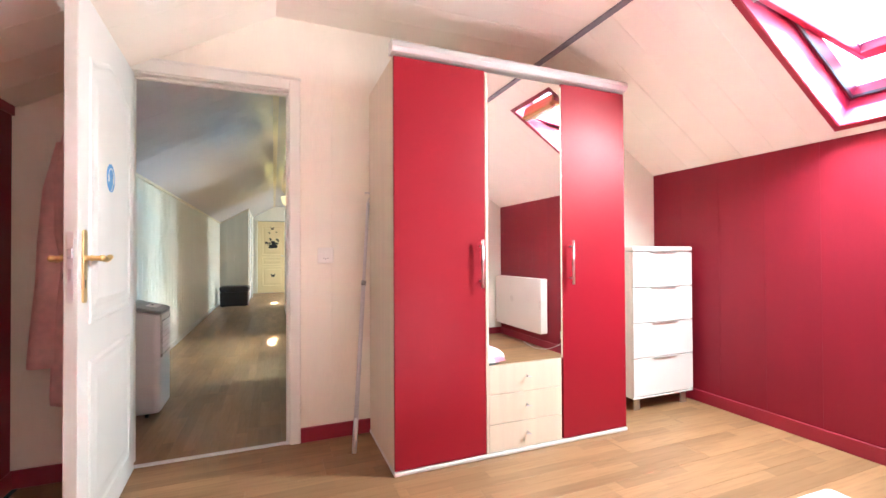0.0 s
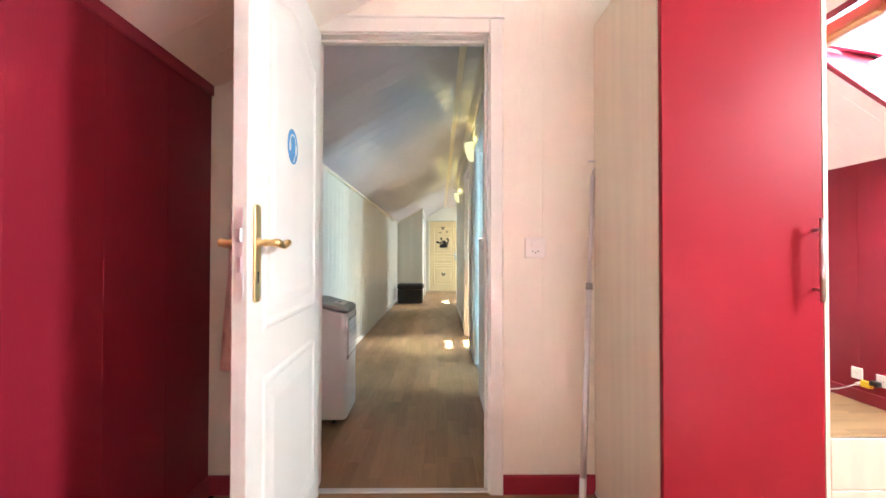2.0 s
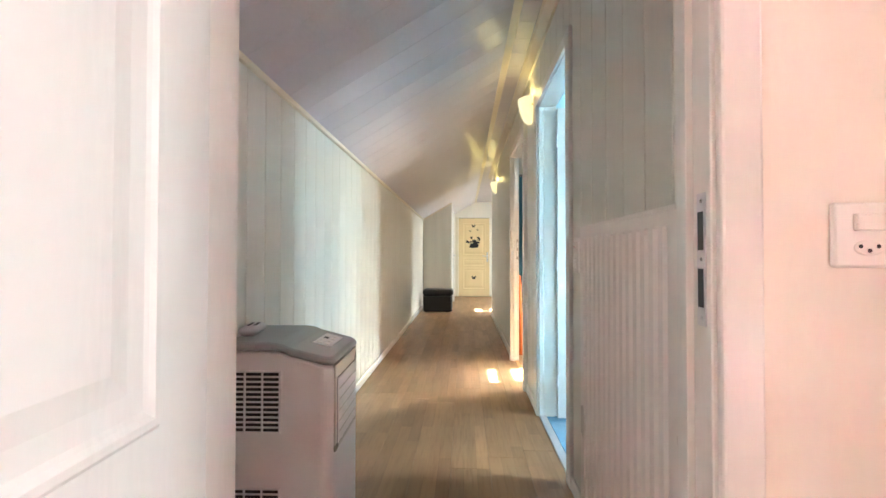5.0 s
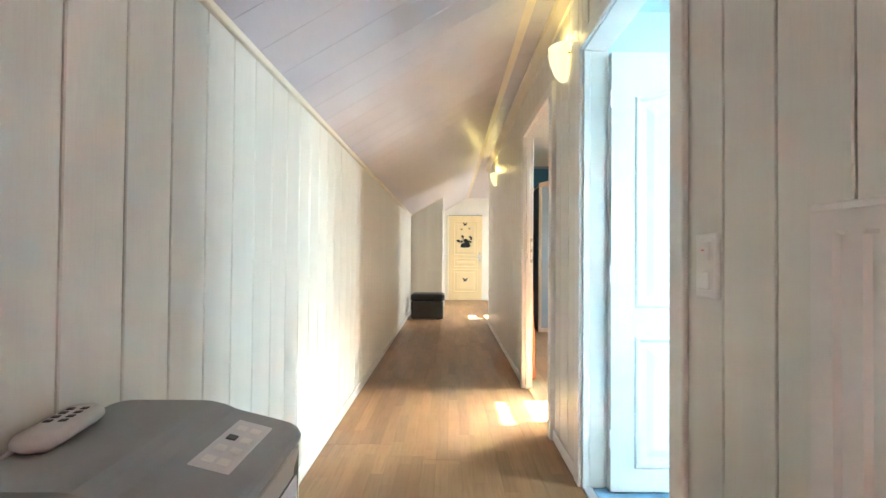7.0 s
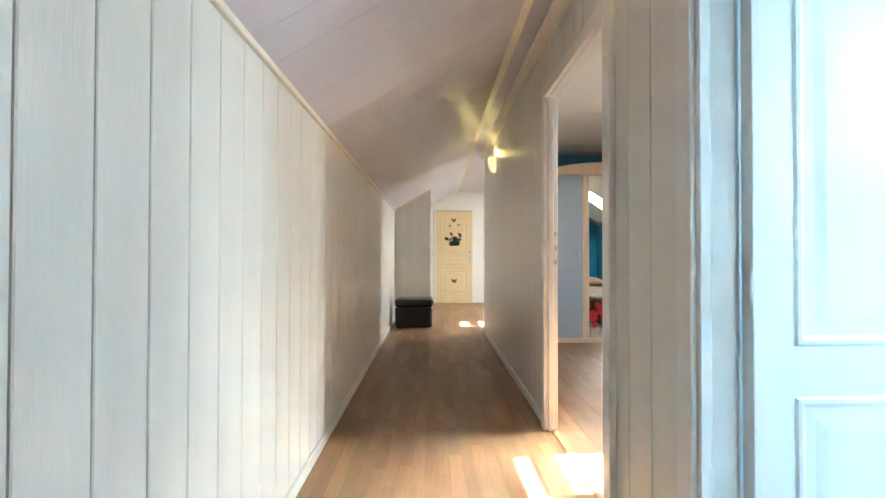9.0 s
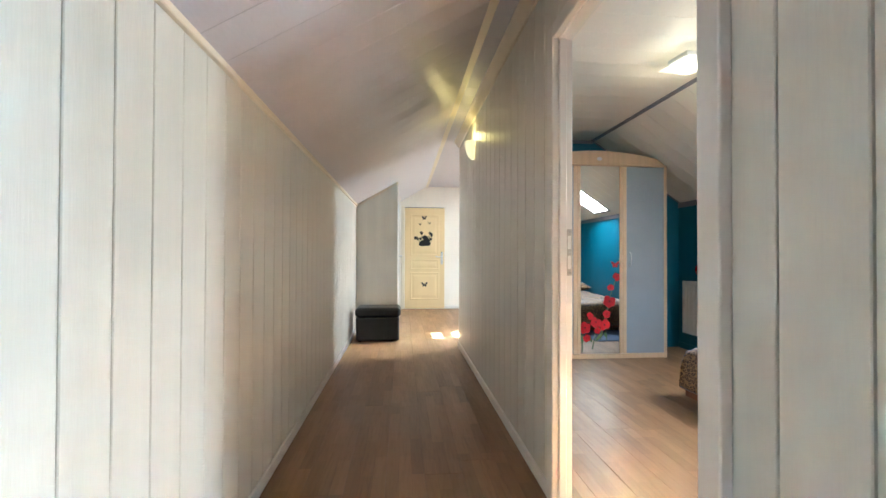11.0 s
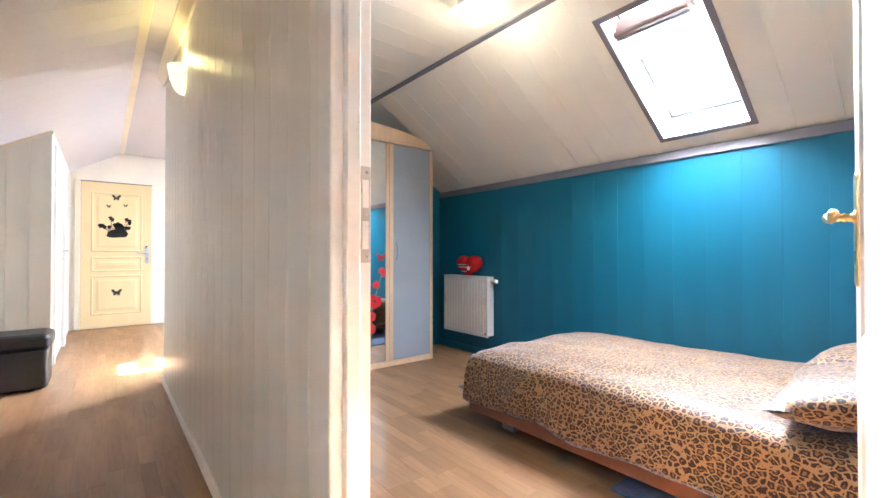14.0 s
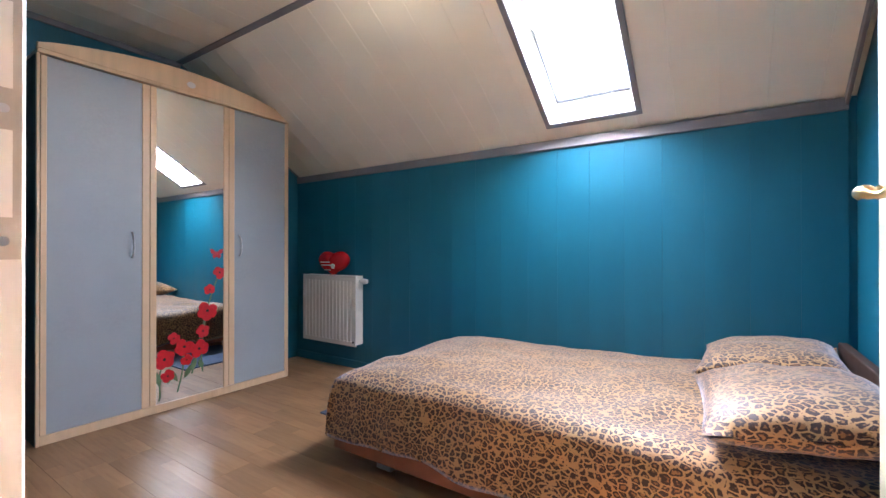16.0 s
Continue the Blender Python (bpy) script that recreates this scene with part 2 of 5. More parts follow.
# ---- mesh helpers ----
def part(name, bm, material, parent=None, label=""):
    me = bpy.data.meshes.new(name)
    bmesh.ops.recalc_face_normals(bm, faces=bm.faces)
    bm.to_mesh(me)
    bm.free()
    me.materials.append(material)
    ob = new(name, me)
    ob.parent = parent
    if label:
        ob["label"] = label
    return ob


def smooth(ob):
    for f in ob.data.polygons:
        f.use_smooth = True
    return ob


def thing(name, label, category, m=None, group="", kind=""):
    ob = new(name)
    ob.empty_display_size = 0.05
    ob.matrix_world = m or Matrix()
    return tagged(ob, label, category, group, kind)


def box(bm, a, b, r=0.003, seg=1, m=None):
    """A box from corner a to corner b, its edges rounded by r."""
    made = bmesh.ops.create_cube(bm, size=1)["verts"]
    for v in made:
        v.co = Vector([min(a[i], b[i]) + (v.co[i] + 0.5) * abs(b[i] - a[i]) for i in range(3)])
    if m:
        bmesh.ops.transform(bm, matrix=m, verts=made)
    if r:
        edges = list({e for v in made for e in v.link_edges})
        bmesh.ops.bevel(bm, geom=edges, offset=r, segments=seg, profile=0.5, affect="EDGES")
    return bm


def one(a, b, r=0.003, seg=1, m=None):
    return box(bmesh.new(), a, b, r, seg, m)


def rod(bm, p, q, r0, r1=None, n=12):
    p, q = Vector(p), Vector(q)
    d = q - p
    m = Matrix.Translation((p + q) / 2) @ d.to_track_quat("Z", "Y").to_matrix().to_4x4()
    bmesh.ops.create_cone(bm, cap_ends=True, segments=n, radius1=r0, radius2=r0 if r1 is None else r1, depth=d.length, matrix=m)
    return bm


def lathe(bm, profile, n=20, m=None):
    """A turned solid from (radius, height) pairs about z."""
    m = m or Matrix()
    rings = [[bm.verts.new(m @ Vector((r * math.cos(2 * math.pi * i / n), r * math.sin(2 * math.pi * i / n), z))) for i in range(n)] for r, z in profile]
    for a, b in zip(rings, rings[1:]):
        for i in range(n):
            bm.faces.new((a[i], a[(i + 1) % n], b[(i + 1) % n], b[i]))
    bm.faces.new(rings[0][::-1])
    bm.faces.new(rings[-1])
    return bm


def tube(bm, points, r, n=8):
    pts = [Vector(p) for p in points]
    rings = []
    for i, p in enumerate(pts):
        d = (pts[min(i + 1, len(pts) - 1)] - pts[max(i - 1, 0)]).normalized()
        s = d.orthogonal().normalized() if not rings else (side - d * side.dot(d)).normalized()
        side = s
        u = d.cross(s)
        rad = r[i] if isinstance(r, (list, tuple)) else r
        rings.append([bm.verts.new(p + (s * math.cos(2 * math.pi * k / n) + u * math.sin(2 * math.pi * k / n)) * rad) for k in range(n)])
    for a, b in zip(rings, rings[1:]):
        for k in range(n):
            bm.faces.new((a[k], a[(k + 1) % n], b[(k + 1) % n], b[k]))
    bm.faces.new(rings[0][::-1])
    bm.faces.new(rings[-1])
    return bm


def plate(bm, outline, depth, m=None):
    """A flat plate: the outline in x and z, its thickness along y."""
    m = m or Matrix()
    front = [bm.verts.new(m @ Vector((x, 0, z))) for x, z in outline]
    back = [bm.verts.new(m @ Vector((x, depth, z))) for x, z in outline]
    bm.faces.new(front)
    bm.faces.new(back[::-1])
    for i in range(len(outline)):
        j = (i + 1) % len(outline)
        bm.faces.new((front[i], back[i], back[j], front[j]))
    return bm


def curve_pts(a, b, c, d, n=10):
    """Points along a Bezier curve."""
    a, b, c, d = (Vector(p) for p in (a, b, c, d))
    return [a * (1 - t) ** 3 + b * 3 * t * (1 - t) ** 2 + c * 3 * t * t * (1 - t) + d * t ** 3 for t in (i / n for i in range(n + 1))]


# ---- large structure ----
def structure(name, bm, material, label):
    return tagged(part(name, bm, material), label, name.split("_")[0], kind="structure")


def column(bm, x0, x1, z0, y, depth):
    """A slice of cross wall from z0 up to the roof."""
    xs = [x0] + [k for k in (KX1, KX2) if x0 < k < x1] + [x1]
    plate(bm, [(x0, z0), (x1, z0)] + [(x, roof_z(x) + 0.012) for x in reversed(xs)], depth, Matrix.Translation((0, y, 0)))


def cross_wall(name, y, depth, x0, x1, material, label, hole=None):
    bm = bmesh.new()
    if hole:
        h0, h1, hz = hole
        column(bm, x0, h0, 0, y, depth)
        column(bm, h0, h1, hz, y, depth)
        column(bm, h1, x1, 0, y, depth)
    else:
        column(bm, x0, x1, 0, y, depth)
    return structure(name, bm, material, label)


PLANK = {}


def planks(parent, material, face, out, runs, joint, pitch, gap=0.005, t=0.012):
    """Upright boards on a wall that runs along y. runs: (y0, y1, z0, z1)."""
    for y0, y1, z0, z1 in runs:
        k = math.ceil((y0 - joint) / pitch - 1e-6)
        cuts = [y0] + [joint + i * pitch for i in range(k, k + 400) if y0 + 0.02 < joint + i * pitch < y1 - 0.02] + [y1]
        for a, b in zip(cuts, cuts[1:]):
            key = (round(b - a, 3), round(z1 - z0, 3), material.name, out)
            if key not in PLANK:
                bm = box(bmesh.new(), (-t * out, gap / 2, 0), (0, b - a - gap / 2, z1 - z0), min(0.0025, gap + 0.0003))
                me = bpy.data.meshes.new("plank")
                bm.to_mesh(me)
                bm.free()
                me.materials.append(material)
                PLANK[key] = me
            ob = new("plank", PLANK[key])
            ob.location = (face, a, z0)
            ob.parent = parent


DOOR_1, DOOR_B, DOOR_T = (-0.897, -0.135, 2.035), (1.40, 2.21, 2.045), (2.795, 3.695, 2.045)
L = 0.022                     # lining and its play

XLR = XL - 0.035
# knee walls
left_red = structure("wall_west", one((XL - 0.2, Y_BACK, 0), (XLR - 0.012, 0.05, KL + 0.05), 0), RED, "crimson panelled knee wall of the bedroom")
left_hall = structure("wall_hall", one((XL - 0.15, 0.05, 0), (XL - 0.012, Y_END + 0.1, KL + 0.05), 0), PANEL, "ivory panelled knee wall of the corridor")
right_red = structure("wall_east", one((XR + 0.012, Y_BACK, 0), (XR + 0.15, 0.05, KR + 0.05), 0), RED, "crimson panelled knee wall under the roof slope")
right_bath = structure("wall_bath", one((XR, 0.05, 0), (XR + 0.15, 2.73, KR + 0.05), 0), BATHW, "pale blue knee wall of the bathroom")
right_teal = structure("wall_teal", one((XR - 0.03, 2.73, 0), (XR + 0.15, Y_GABLE + 0.1, KR + 0.05), 0), TEAL, "teal panelled knee wall under the roof slope")
right_end = structure("wall_landing", one((XR, Y_GABLE + 0.1, 0), (XR + 0.15, Y_END + 0.1, KR + 0.05), 0), PANEL, "ivory knee wall of the landing")
# cross walls
cross_wall("wall_south", Y_BACK - 0.12, 0.12, XL - 0.1, XR + 0.1, CREAM, "cream end wall of the bedroom")
door_wall = cross_wall("wall_door", 0, 0.05, XL - 0.1, XR + 0.1, CREAM, "cream wall with the bedroom doorway", (DOOR_1[0] - L, DOOR_1[1] + L, DOOR_1[2] + L))
cross_wall("wall_door_back", 0.05, 0.05, XL - 0.1, XR + 0.1, PANEL, "corridor side of the bedroom wall", (DOOR_1[0] - L, DOOR_1[1] + L, DOOR_1[2] + L))
cross_wall("wall_bath_far", 2.61, 0.09, 0.05, XR + 0.1, BATHW, "pale blue wall of the bathroom")
cross_wall("wall_teal_near", 2.70, 0.10, 0.05, XR + 0.1, TEAL, "teal wall behind the head of the bed")
cross_wall("wall_gable", Y_GABLE, 0.22, 0.056, XR + 0.1, TEAL, "teal wall behind the wardrobe")
cross_wall("wall_end", Y_END, 0.12, XL - 0.1, XR + 0.1, CREAM, "cream end wall of the corridor")
# long wall between corridor and rooms
bm = bmesh.new()
for y0, y1, z0 in ((0.1, DOOR_B[0] - L, 0), (DOOR_B[0] - L, DOOR_B[1] + L, DOOR_B[2] + L), (DOOR_B[1] + L, DOOR_T[0] - L, 0), (DOOR_T[0] - L, DOOR_T[1] + L, DOOR_T[2] + L), (DOOR_T[1] + L, Y_CORNER, 0)):
    box(bm, (0.012, y0, z0), (0.05, y1, ZC), 0)
long_wall = structure("wall_long", bm, PANEL, "ivory panelled corridor wall with two doorways")
bm = bmesh.new()
for y0, y1, z0 in ((0.1, DOOR_B[0] - L, 0), (DOOR_B[0] - L, DOOR_B[1] + L, DOOR_B[2] + L), (DOOR_B[1] + L, 2.73, 0)):
    box(bm, (0.05, y0, z0), (0.10, y1, ZC), 0)
structure("wall_bath_near", bm, BATHW, "pale blue bathroom side of the corridor wall")
bm = bmesh.new()
for y0, y1, z0 in ((2.73, DOOR_T[0] - L, 0), (DOOR_T[0] - L, DOOR_T[1] + L, DOOR_T[2] + L), (DOOR_T[1] + L, Y_GABLE, 0)):
    box(bm, (0.05, y0, z0), (0.056, y1, ZC), 0)
structure("wall_teal_door", bm, TEAL, "teal bedroom side of the corridor wall")
# closet that narrows the far corridor, under the slope
bm = bmesh.new()
CX, CY = -0.75, 8.05
plate(bm, [(XL, 0), (CX, 0), (CX, roof_z(CX) + 0.01), (XL, KL + 0.01)], 0.06, Matrix.Translation((0, CY, 0)))
box(bm, (CX - 0.05, CY + 0.06, 0), (CX, 8.36, roof_z(CX) + 0.01), 0)
box(bm, (CX - 0.05, 8.36, 2.0), (CX, 9.26, roof_z(CX) + 0.01), 0)
box(bm, (CX - 0.05, 9.26, 0), (CX, Y_END, roof_z(CX) + 0.01), 0)
closet_wall = structure("wall_closet", bm, PANEL, "ivory panelled closet wall under the slope")

# ---- ceilings ----
LL, LR = math.hypot(KX1 - XL, ZC - KL), math.hypot(XR - KX2, ZC - KR)
AL, AR = math.atan2(ZC - KL, KX1 - XL), math.atan2(ZC - KR, XR - KX2)


def slope_right(y=0.0):
    """Local x along world y, local y up the right slope, local z out through the roof."""
    c, s = math.cos(AR), math.sin(AR)
    return Matrix(((0, -c, s, XR), (1, 0, 0, y), (0, s, c, KR), (0, 0, 0, 1)))


def slope_left(y=0.0):
    """Local x against world y, local y up the left slope, local z out through the roof."""
    c, s = math.cos(AL), math.sin(AL)
    return Matrix(((0, c, -s, XL), (-1, 0, 0, y), (0, s, c, KL), (0, 0, 0, 1)))


FLAT = Matrix(((0, 1, 0, 0), (-1, 0, 0, 0), (0, 0, 1, ZC), (0, 0, 0, 1)))


def boards(bm, m, u0, u1, v0, v1, hole=None, pitch=0.2, over=0.0):
    """Ceiling boards side by side along u, lying from v0 to v1, with a sheet behind them."""
    cuts = [u0 + pitch * i for i in range(int((u1 - u0) / pitch) + 1)] + [u1]
    if hole:
        cuts = sorted(cuts + [hole[0], hole[1]])
    for a, b in zip(cuts, cuts[1:]):
        if b - a < 0.004:
            continue
        spans = [(v0, v1)]
        if hole and hole[0] - 0.001 < (a + b) / 2 < hole[1] + 0.001:
            spans = [(v0, hole[2]), (hole[3], v1)]
        for p, q in spans:
            box(bm, (a + 0.0006, p, 0), (b - 0.0006, q, 0.012), 0.0009, 1, m)
            box(bm, (a, p - over * (p == v0), 0.012), (b, q + over * (q == v1), 0.05), 0, 1, m)


SKY = {"red": (-1.78, -1.28, 0.09, 1.12), "teal": (3.722, 4.212, 0.167, 1.093), "bath": (0.95, 1.55, 0.167, 1.093), "landing": (8.255, 8.745, 0.167, 1.093)}


def ceiling(y0, y1, material, label, left=False, flat=(0.0, 0.0), right=None):
    bm = bmesh.new()
    if left:
        boards(bm, slope_left(), -y1, -y0, 0, LL, over=0.12)
    if flat[1] > flat[0]:
        boards(bm, FLAT, -y1, -y0, flat[0], flat[1], over=0.1)
    if right:
        boards(bm, slope_right(), y0, y1, 0, LR, SKY[right], over=0.12)
    return structure("ceiling", bm, material, label)


ceiling(Y_BACK, 0.0, CEIL_C, "cream boarded bedroom ceiling with two slopes", True, (KX1, KX2), "red")
ceiling(0.0, Y_END, CEIL_L, "lilac-grey boarded sloping corridor ceiling", True, (KX1, 0.05))
ceiling(0.0, 2.73, BATHW, "pale blue boarded bathroom ceiling", False, (0.05, KX2), "bath")
ceiling(2.73, Y_GABLE, CEIL_C, "cream boarded bedroom ceiling with roof slope", False, (0.05, KX2), "teal")
ceiling(Y_GABLE, Y_END, CEIL_L, "lilac-grey boarded landing ceiling", False, (0.05, KX2), "landing")


# ---- skylights ----
def skylight(name, key, trim_mat, reveal_mat, sash_mat, rail_mat, label, tilt, lamp_energy, lamp_colour):
    y0, y1, v0, v1 = SKY[key]
    w, h, depth = y1 - y0, v1 - v0, 0.26
    root = thing(name, label, "skylight", slope_right(y0) @ Matrix.Translation((0, v0, 0)), kind="structure")
    t = 0.032
    for a, b in (((-t, -t, -0.008), (w + t, 0, 0.001)), ((-t, h, -0.008), (w + t, h + t, 0.001)), ((-t, 0, -0.008), (0, h, 0.001)), ((w, 0, -0.008), (w + t, h, 0.001))):
        part("trim", one(a, b, 0.002), trim_mat, root)
    for a, b in (((-0.03, -0.03, -0.004), (0.004, h + 0.03, depth)), ((w - 0.004, -0.03, -0.004), (w + 0.03, h + 0.03, depth)), ((0.004, -0.03, -0.004), (w - 0.004, 0.004, depth)), ((0.004, h - 0.004, -0.004), (w - 0.004, h + 0.03, depth))):
        part("reveal_board", one(a, b, 0.001), reveal_mat, root)
    bm = bmesh.new()
    f = 0.022
    for a, b in (((0, 0, depth - 0.09), (f, h, depth)), ((w - f, 0, depth - 0.09), (w, h, depth)), ((f, 0, depth - 0.09), (w - f, f, depth)), ((f, h - f, depth - 0.09), (w - f, h, depth))):
        box(bm, a, b, 0.003)
    part("outer_frame", bm, sash_mat, root)
    bm = bmesh.new()
    zg = depth - 0.095
    for a, b in (((f - 0.008, f - 0.008, zg), (f + 0.001, h - f, zg + 0.02)), ((w - f - 0.001, f - 0.008, zg), (w - f + 0.008, h - f, zg + 0.02)), ((f + 0.001, f - 0.008, zg), (w - f - 0.001, f + 0.001, zg + 0.02))):
        box(bm, a, b, 0.001)
    part("gasket", bm, DARK, root, "dark rubber gasket")
    # pivoting sash, its top swung inwards
    pivot = Matrix.Translation((w / 2, h / 2, depth - 0.03)) @ Matrix.Rotation(radians(tilt), 4, "X")
    sw, sh = w / 2 - 0.022, h / 2 - 0.03
    sash = new("sash")
    sash.parent, sash.matrix_local = root, pivot
    for a, b in (((-sw, -sh, -0.03), (-sw + 0.03, sh, 0.03)), ((sw - 0.03, -sh, -0.03), (sw, sh, 0.03)), ((-sw + 0.03, -sh, -0.03), (sw - 0.03, -sh + 0.09, 0.03))):
        part("rail", one(a, b, 0.005, 2), sash_mat, sash)
    part("top_rail", one((-sw + 0.03, sh - 0.085, -0.05), (sw - 0.03, sh + 0.01, 0.03), 0.008, 2), rail_mat, sash)
    part("vent_flap", one((-sw + 0.03, sh - 0.03, -0.075), (sw - 0.03, sh + 0.03, -0.045), 0.008, 2), rail_mat, sash)
    bm = rod(bmesh.new(), (-sw + 0.03, sh - 0.02, -0.07), (sw - 0.03, sh - 0.02, -0.07), 0.011)
    for x in (-sw + 0.06, 0, sw - 0.06):
        rod(bm, (x, sh - 0.02, -0.07), (x, sh - 0.02, -0.03), 0.007)
    smooth(part("handle_bar", bm, ALU, sash))
    pane = part("pane", one((-sw + 0.03, -sh + 0.09, 0.004), (sw - 0.03, sh - 0.08, 0.010), 0), PANE, sash)
    pane.visible_shadow = False
    m = root.matrix_world @ Matrix.Translation((w / 2, h * 0.30, 0.11))
    lamp("daylight", "AREA", lamp_energy, lamp_colour, m, (w - 0.06, h * 0.55))
    return root


skylight("window_1", "red", REDT, PINKT, PINKT, PINE, "tilted roof window with crimson reveal and pine sash", -24, 4.0, (1.0, 0.95, 0.92))
skylight("window_2", "teal", GREYT, WHITE, WHITE, PALE, "tilted roof window with white reveal and grey trim", -27, 1.8, (1.0, 0.95, 0.90))
# bathroom window is assumed and out of view, added for the pale blue light
skylight("window_3", "bath", WHITE, WHITE, WHITE, WHITE, "unseen white roof window added to light the bathroom", -6, 1.7, (0.80, 0.92, 1.0))
skylight("window_4", "landing", WHITE, WHITE, WHITE, WHITE, "white roof window of the landing", -38, 3.1, (1.0, 0.98, 0.96))


# ---- trims, skirtings, door frames ----
def trim(name, bm, material, label):
    return structure(name, bm, material, label)


trim("trim", one((-0.062, 0, -0.012), (0.0, 7.55, 0.0), 0.002, 1, Matrix(((1, 0, 0, KX1 + 0.03), (0, 1, 0, 0.1), (0, 0, 1, ZC), (0, 0, 0, 1)))), TRIM, "cream strip along the ceiling bend")
trim("trim", one((KX1 - 0.032, 7.66, ZC - 0.012), (KX1 + 0.03, Y_END, ZC), 0.002), TRIM, "cream strip along the ceiling bend")
bm = bmesh.new()
plate(bm, [(0.0, -0.075), (-0.014, -0.075), (-0.05, -0.02), (-0.062, -0.012), (-0.062, 0), (0, 0)], Y_CORNER - 0.1, Matrix.Translation((0, 0.1, ZC)))
trim("trim", bm, TRIM, "cream crown moulding along the corridor wall")
bm = box(bmesh.new(), (-0.012, 0.1 - 0.05, -0.022), (0.018, CY - 0.05, 0.006), 0.004, 1, Matrix.Translation((XL + 0.002, 0.05, KL)))
trim("trim", bm, TRIM, "cream bead where wall meets slope")
trim("baseboard", one((XL, 0.1, 0), (XL + 0.014, CY, 0.065), 0.004), WHITE, "white skirting of the corridor")
for y0, y1 in ((0.1, DOOR_B[0] - 0.075), (DOOR_B[1] + 0.075, DOOR_T[0] - 0.075), (DOOR_T[1] + 0.075, Y_CORNER)):
    trim("baseboard", one((-0.014, y0, 0), (0.0, y1, 0.065), 0.004), WHITE, "white skirting of the corridor")
trim("baseboard", one((0.18, Y_END - 0.014, 0), (XR, Y_END, 0.065), 0.004), WHITE, "white skirting of the landing")
trim("baseboard", one((XL, CY - 0.014, 0), (CX, CY, 0.065), 0.004), WHITE, "white skirting of the closet wall")
# crimson room
trim("baseboard", one((-0.072, -0.016, 0), (0.34, 0, 0.085), 0.004), REDT, "crimson skirting beside the doorway")
trim("baseboard", one((1.80, -0.016, 0), (XR, 0, 0.085), 0.004), REDT, "crimson skirting behind the drawers")
trim("baseboard", one((XLR, -0.016, 0), (-0.94, 0, 0.085), 0.004), REDT, "crimson skirting behind the door")
trim("baseboard", one((XR - 0.016, Y_BACK, 0), (XR, -0.016, 0.085), 0.004), REDT, "crimson skirting below the knee wall")
trim("baseboard", one((XLR, Y_BACK, 0), (XLR + 0.016, -0.016, 0.085), 0.004), REDT, "crimson skirting below the knee wall")
trim("baseboard", one((XL, Y_BACK, 0), (XR, Y_BACK + 0.016, 0.085), 0.004), REDT, "crimson skirting of the end wall")
trim("trim", one((XLR, Y_BACK, KL - 0.045), (XLR + 0.012, 0, KL + 0.003), 0.003), REDT, "crimson bead where wall meets slope")
trim("trim", one((KX2 - 0.03, Y_BACK, ZC - 0.010), (KX2 + 0.03, 0, ZC + 0.002), 0.002), GREYT, "grey strip along the ceiling bend")
# teal room
TX = XR - 0.042
trim("trim", one((KX2 - 0.03, 2.83, ZC - 0.010), (KX2 + 0.03, Y_GABLE, ZC + 0.002), 0.002), GREYT, "grey strip along the ceiling bend")
trim("trim", one((TX - 0.012, 2.83, KR - 0.045), (TX + 0.006, Y_GABLE, KR + 0.014), 0.003), GREYT, "grey bead where wall meets slope")
bm = box(bmesh.new(), (-0.012, 0.02, -0.012), (0.0, LR, 0.0), 0.002, 1, slope_right(Y_GABLE))
box(bm, (0.056, Y_GABLE - 0.012, ZC - 0.04), (KX2, Y_GABLE, ZC), 0.002)
trim("trim", bm, GREYT, "grey bead along the gable wall")
bm = box(bmesh.new(), (0.0, 0.02, -0.05), (0.014, LR, 0.0), 0.002, 1, slope_right(2.83))
trim("trim", bm, GREYT, "grey bead over the bed wall")
trim("baseboard", one((TX - 0.014, 2.83, 0), (TX, Y_GABLE, 0.07), 0.004), TEAL, "teal skirting below the knee wall")


def frame_y(name, y0, y1, z, x0, x1, material, label, sides=2):
    """A door frame in a wall that runs along y: lining and casings."""
    root = thing(name, label, "door frame", kind="structure")
    part("lining", one((x0 - 0.002, y0 - 0.02, 0), (x1 + 0.002, y0, z), 0.002), material, root)
    part("lining", one((x0 - 0.002, y1, 0), (x1 + 0.002, y1 + 0.02, z), 0.002), material, root)
    part("lining", one((x0 - 0.002, y0 - 0.02, z), (x1 + 0.002, y1 + 0.02, z + 0.02), 0.002), material, root)
    for x, out in ((x0, -1), (x1, 1))[:sides]:
        a, b = x, x + out * (0.018 if sides == 2 else 0.03)
        part("casing", one((a, y0 - 0.075, 0), (b, y0 - 0.006, z + 0.07), 0.005, 2), material, root)
        part("casing", one((a, y1 + 0.006, 0), (b, y1 + 0.075, z + 0.07), 0.005, 2), material, root)
        part("casing", one((a, y0 - 0.006, z + 0.006), (b, y1 + 0.006, z + 0.07), 0.005, 2), material, root)
    part("stop", one((x0 - 0.002, y1 - 0.010, 0), (x0 + 0.03, y1, z), 0.003), material, root)
    return root


frame_b = frame_y("trim_bathroom", DOOR_B[0], DOOR_B[1], DOOR_B[2], 0.0, TH, WHITE, "white door frame of the bathroom")
frame_t = frame_y("trim_bedroom", DOOR_T[0], DOOR_T[1], DOOR_T[2], 0.0, 0.056, WHITE, "cream-white door frame of the teal bedroom", 1)
root = thing("trim_doorway", "white door frame of the crimson bedroom", "door frame", kind="structure")
h0, h1, hz = DOOR_1
for a, b in (((h0 - 0.02, -0.002, 0), (h0, 0.102, hz)), ((h1, -0.002, 0), (h1 + 0.02, 0.102, hz)), ((h0 - 0.02, -0.002, hz), (h1 + 0.02, 0.102, hz + 0.02))):
    part("lining", one(a, b, 0.002), WHITE, root)
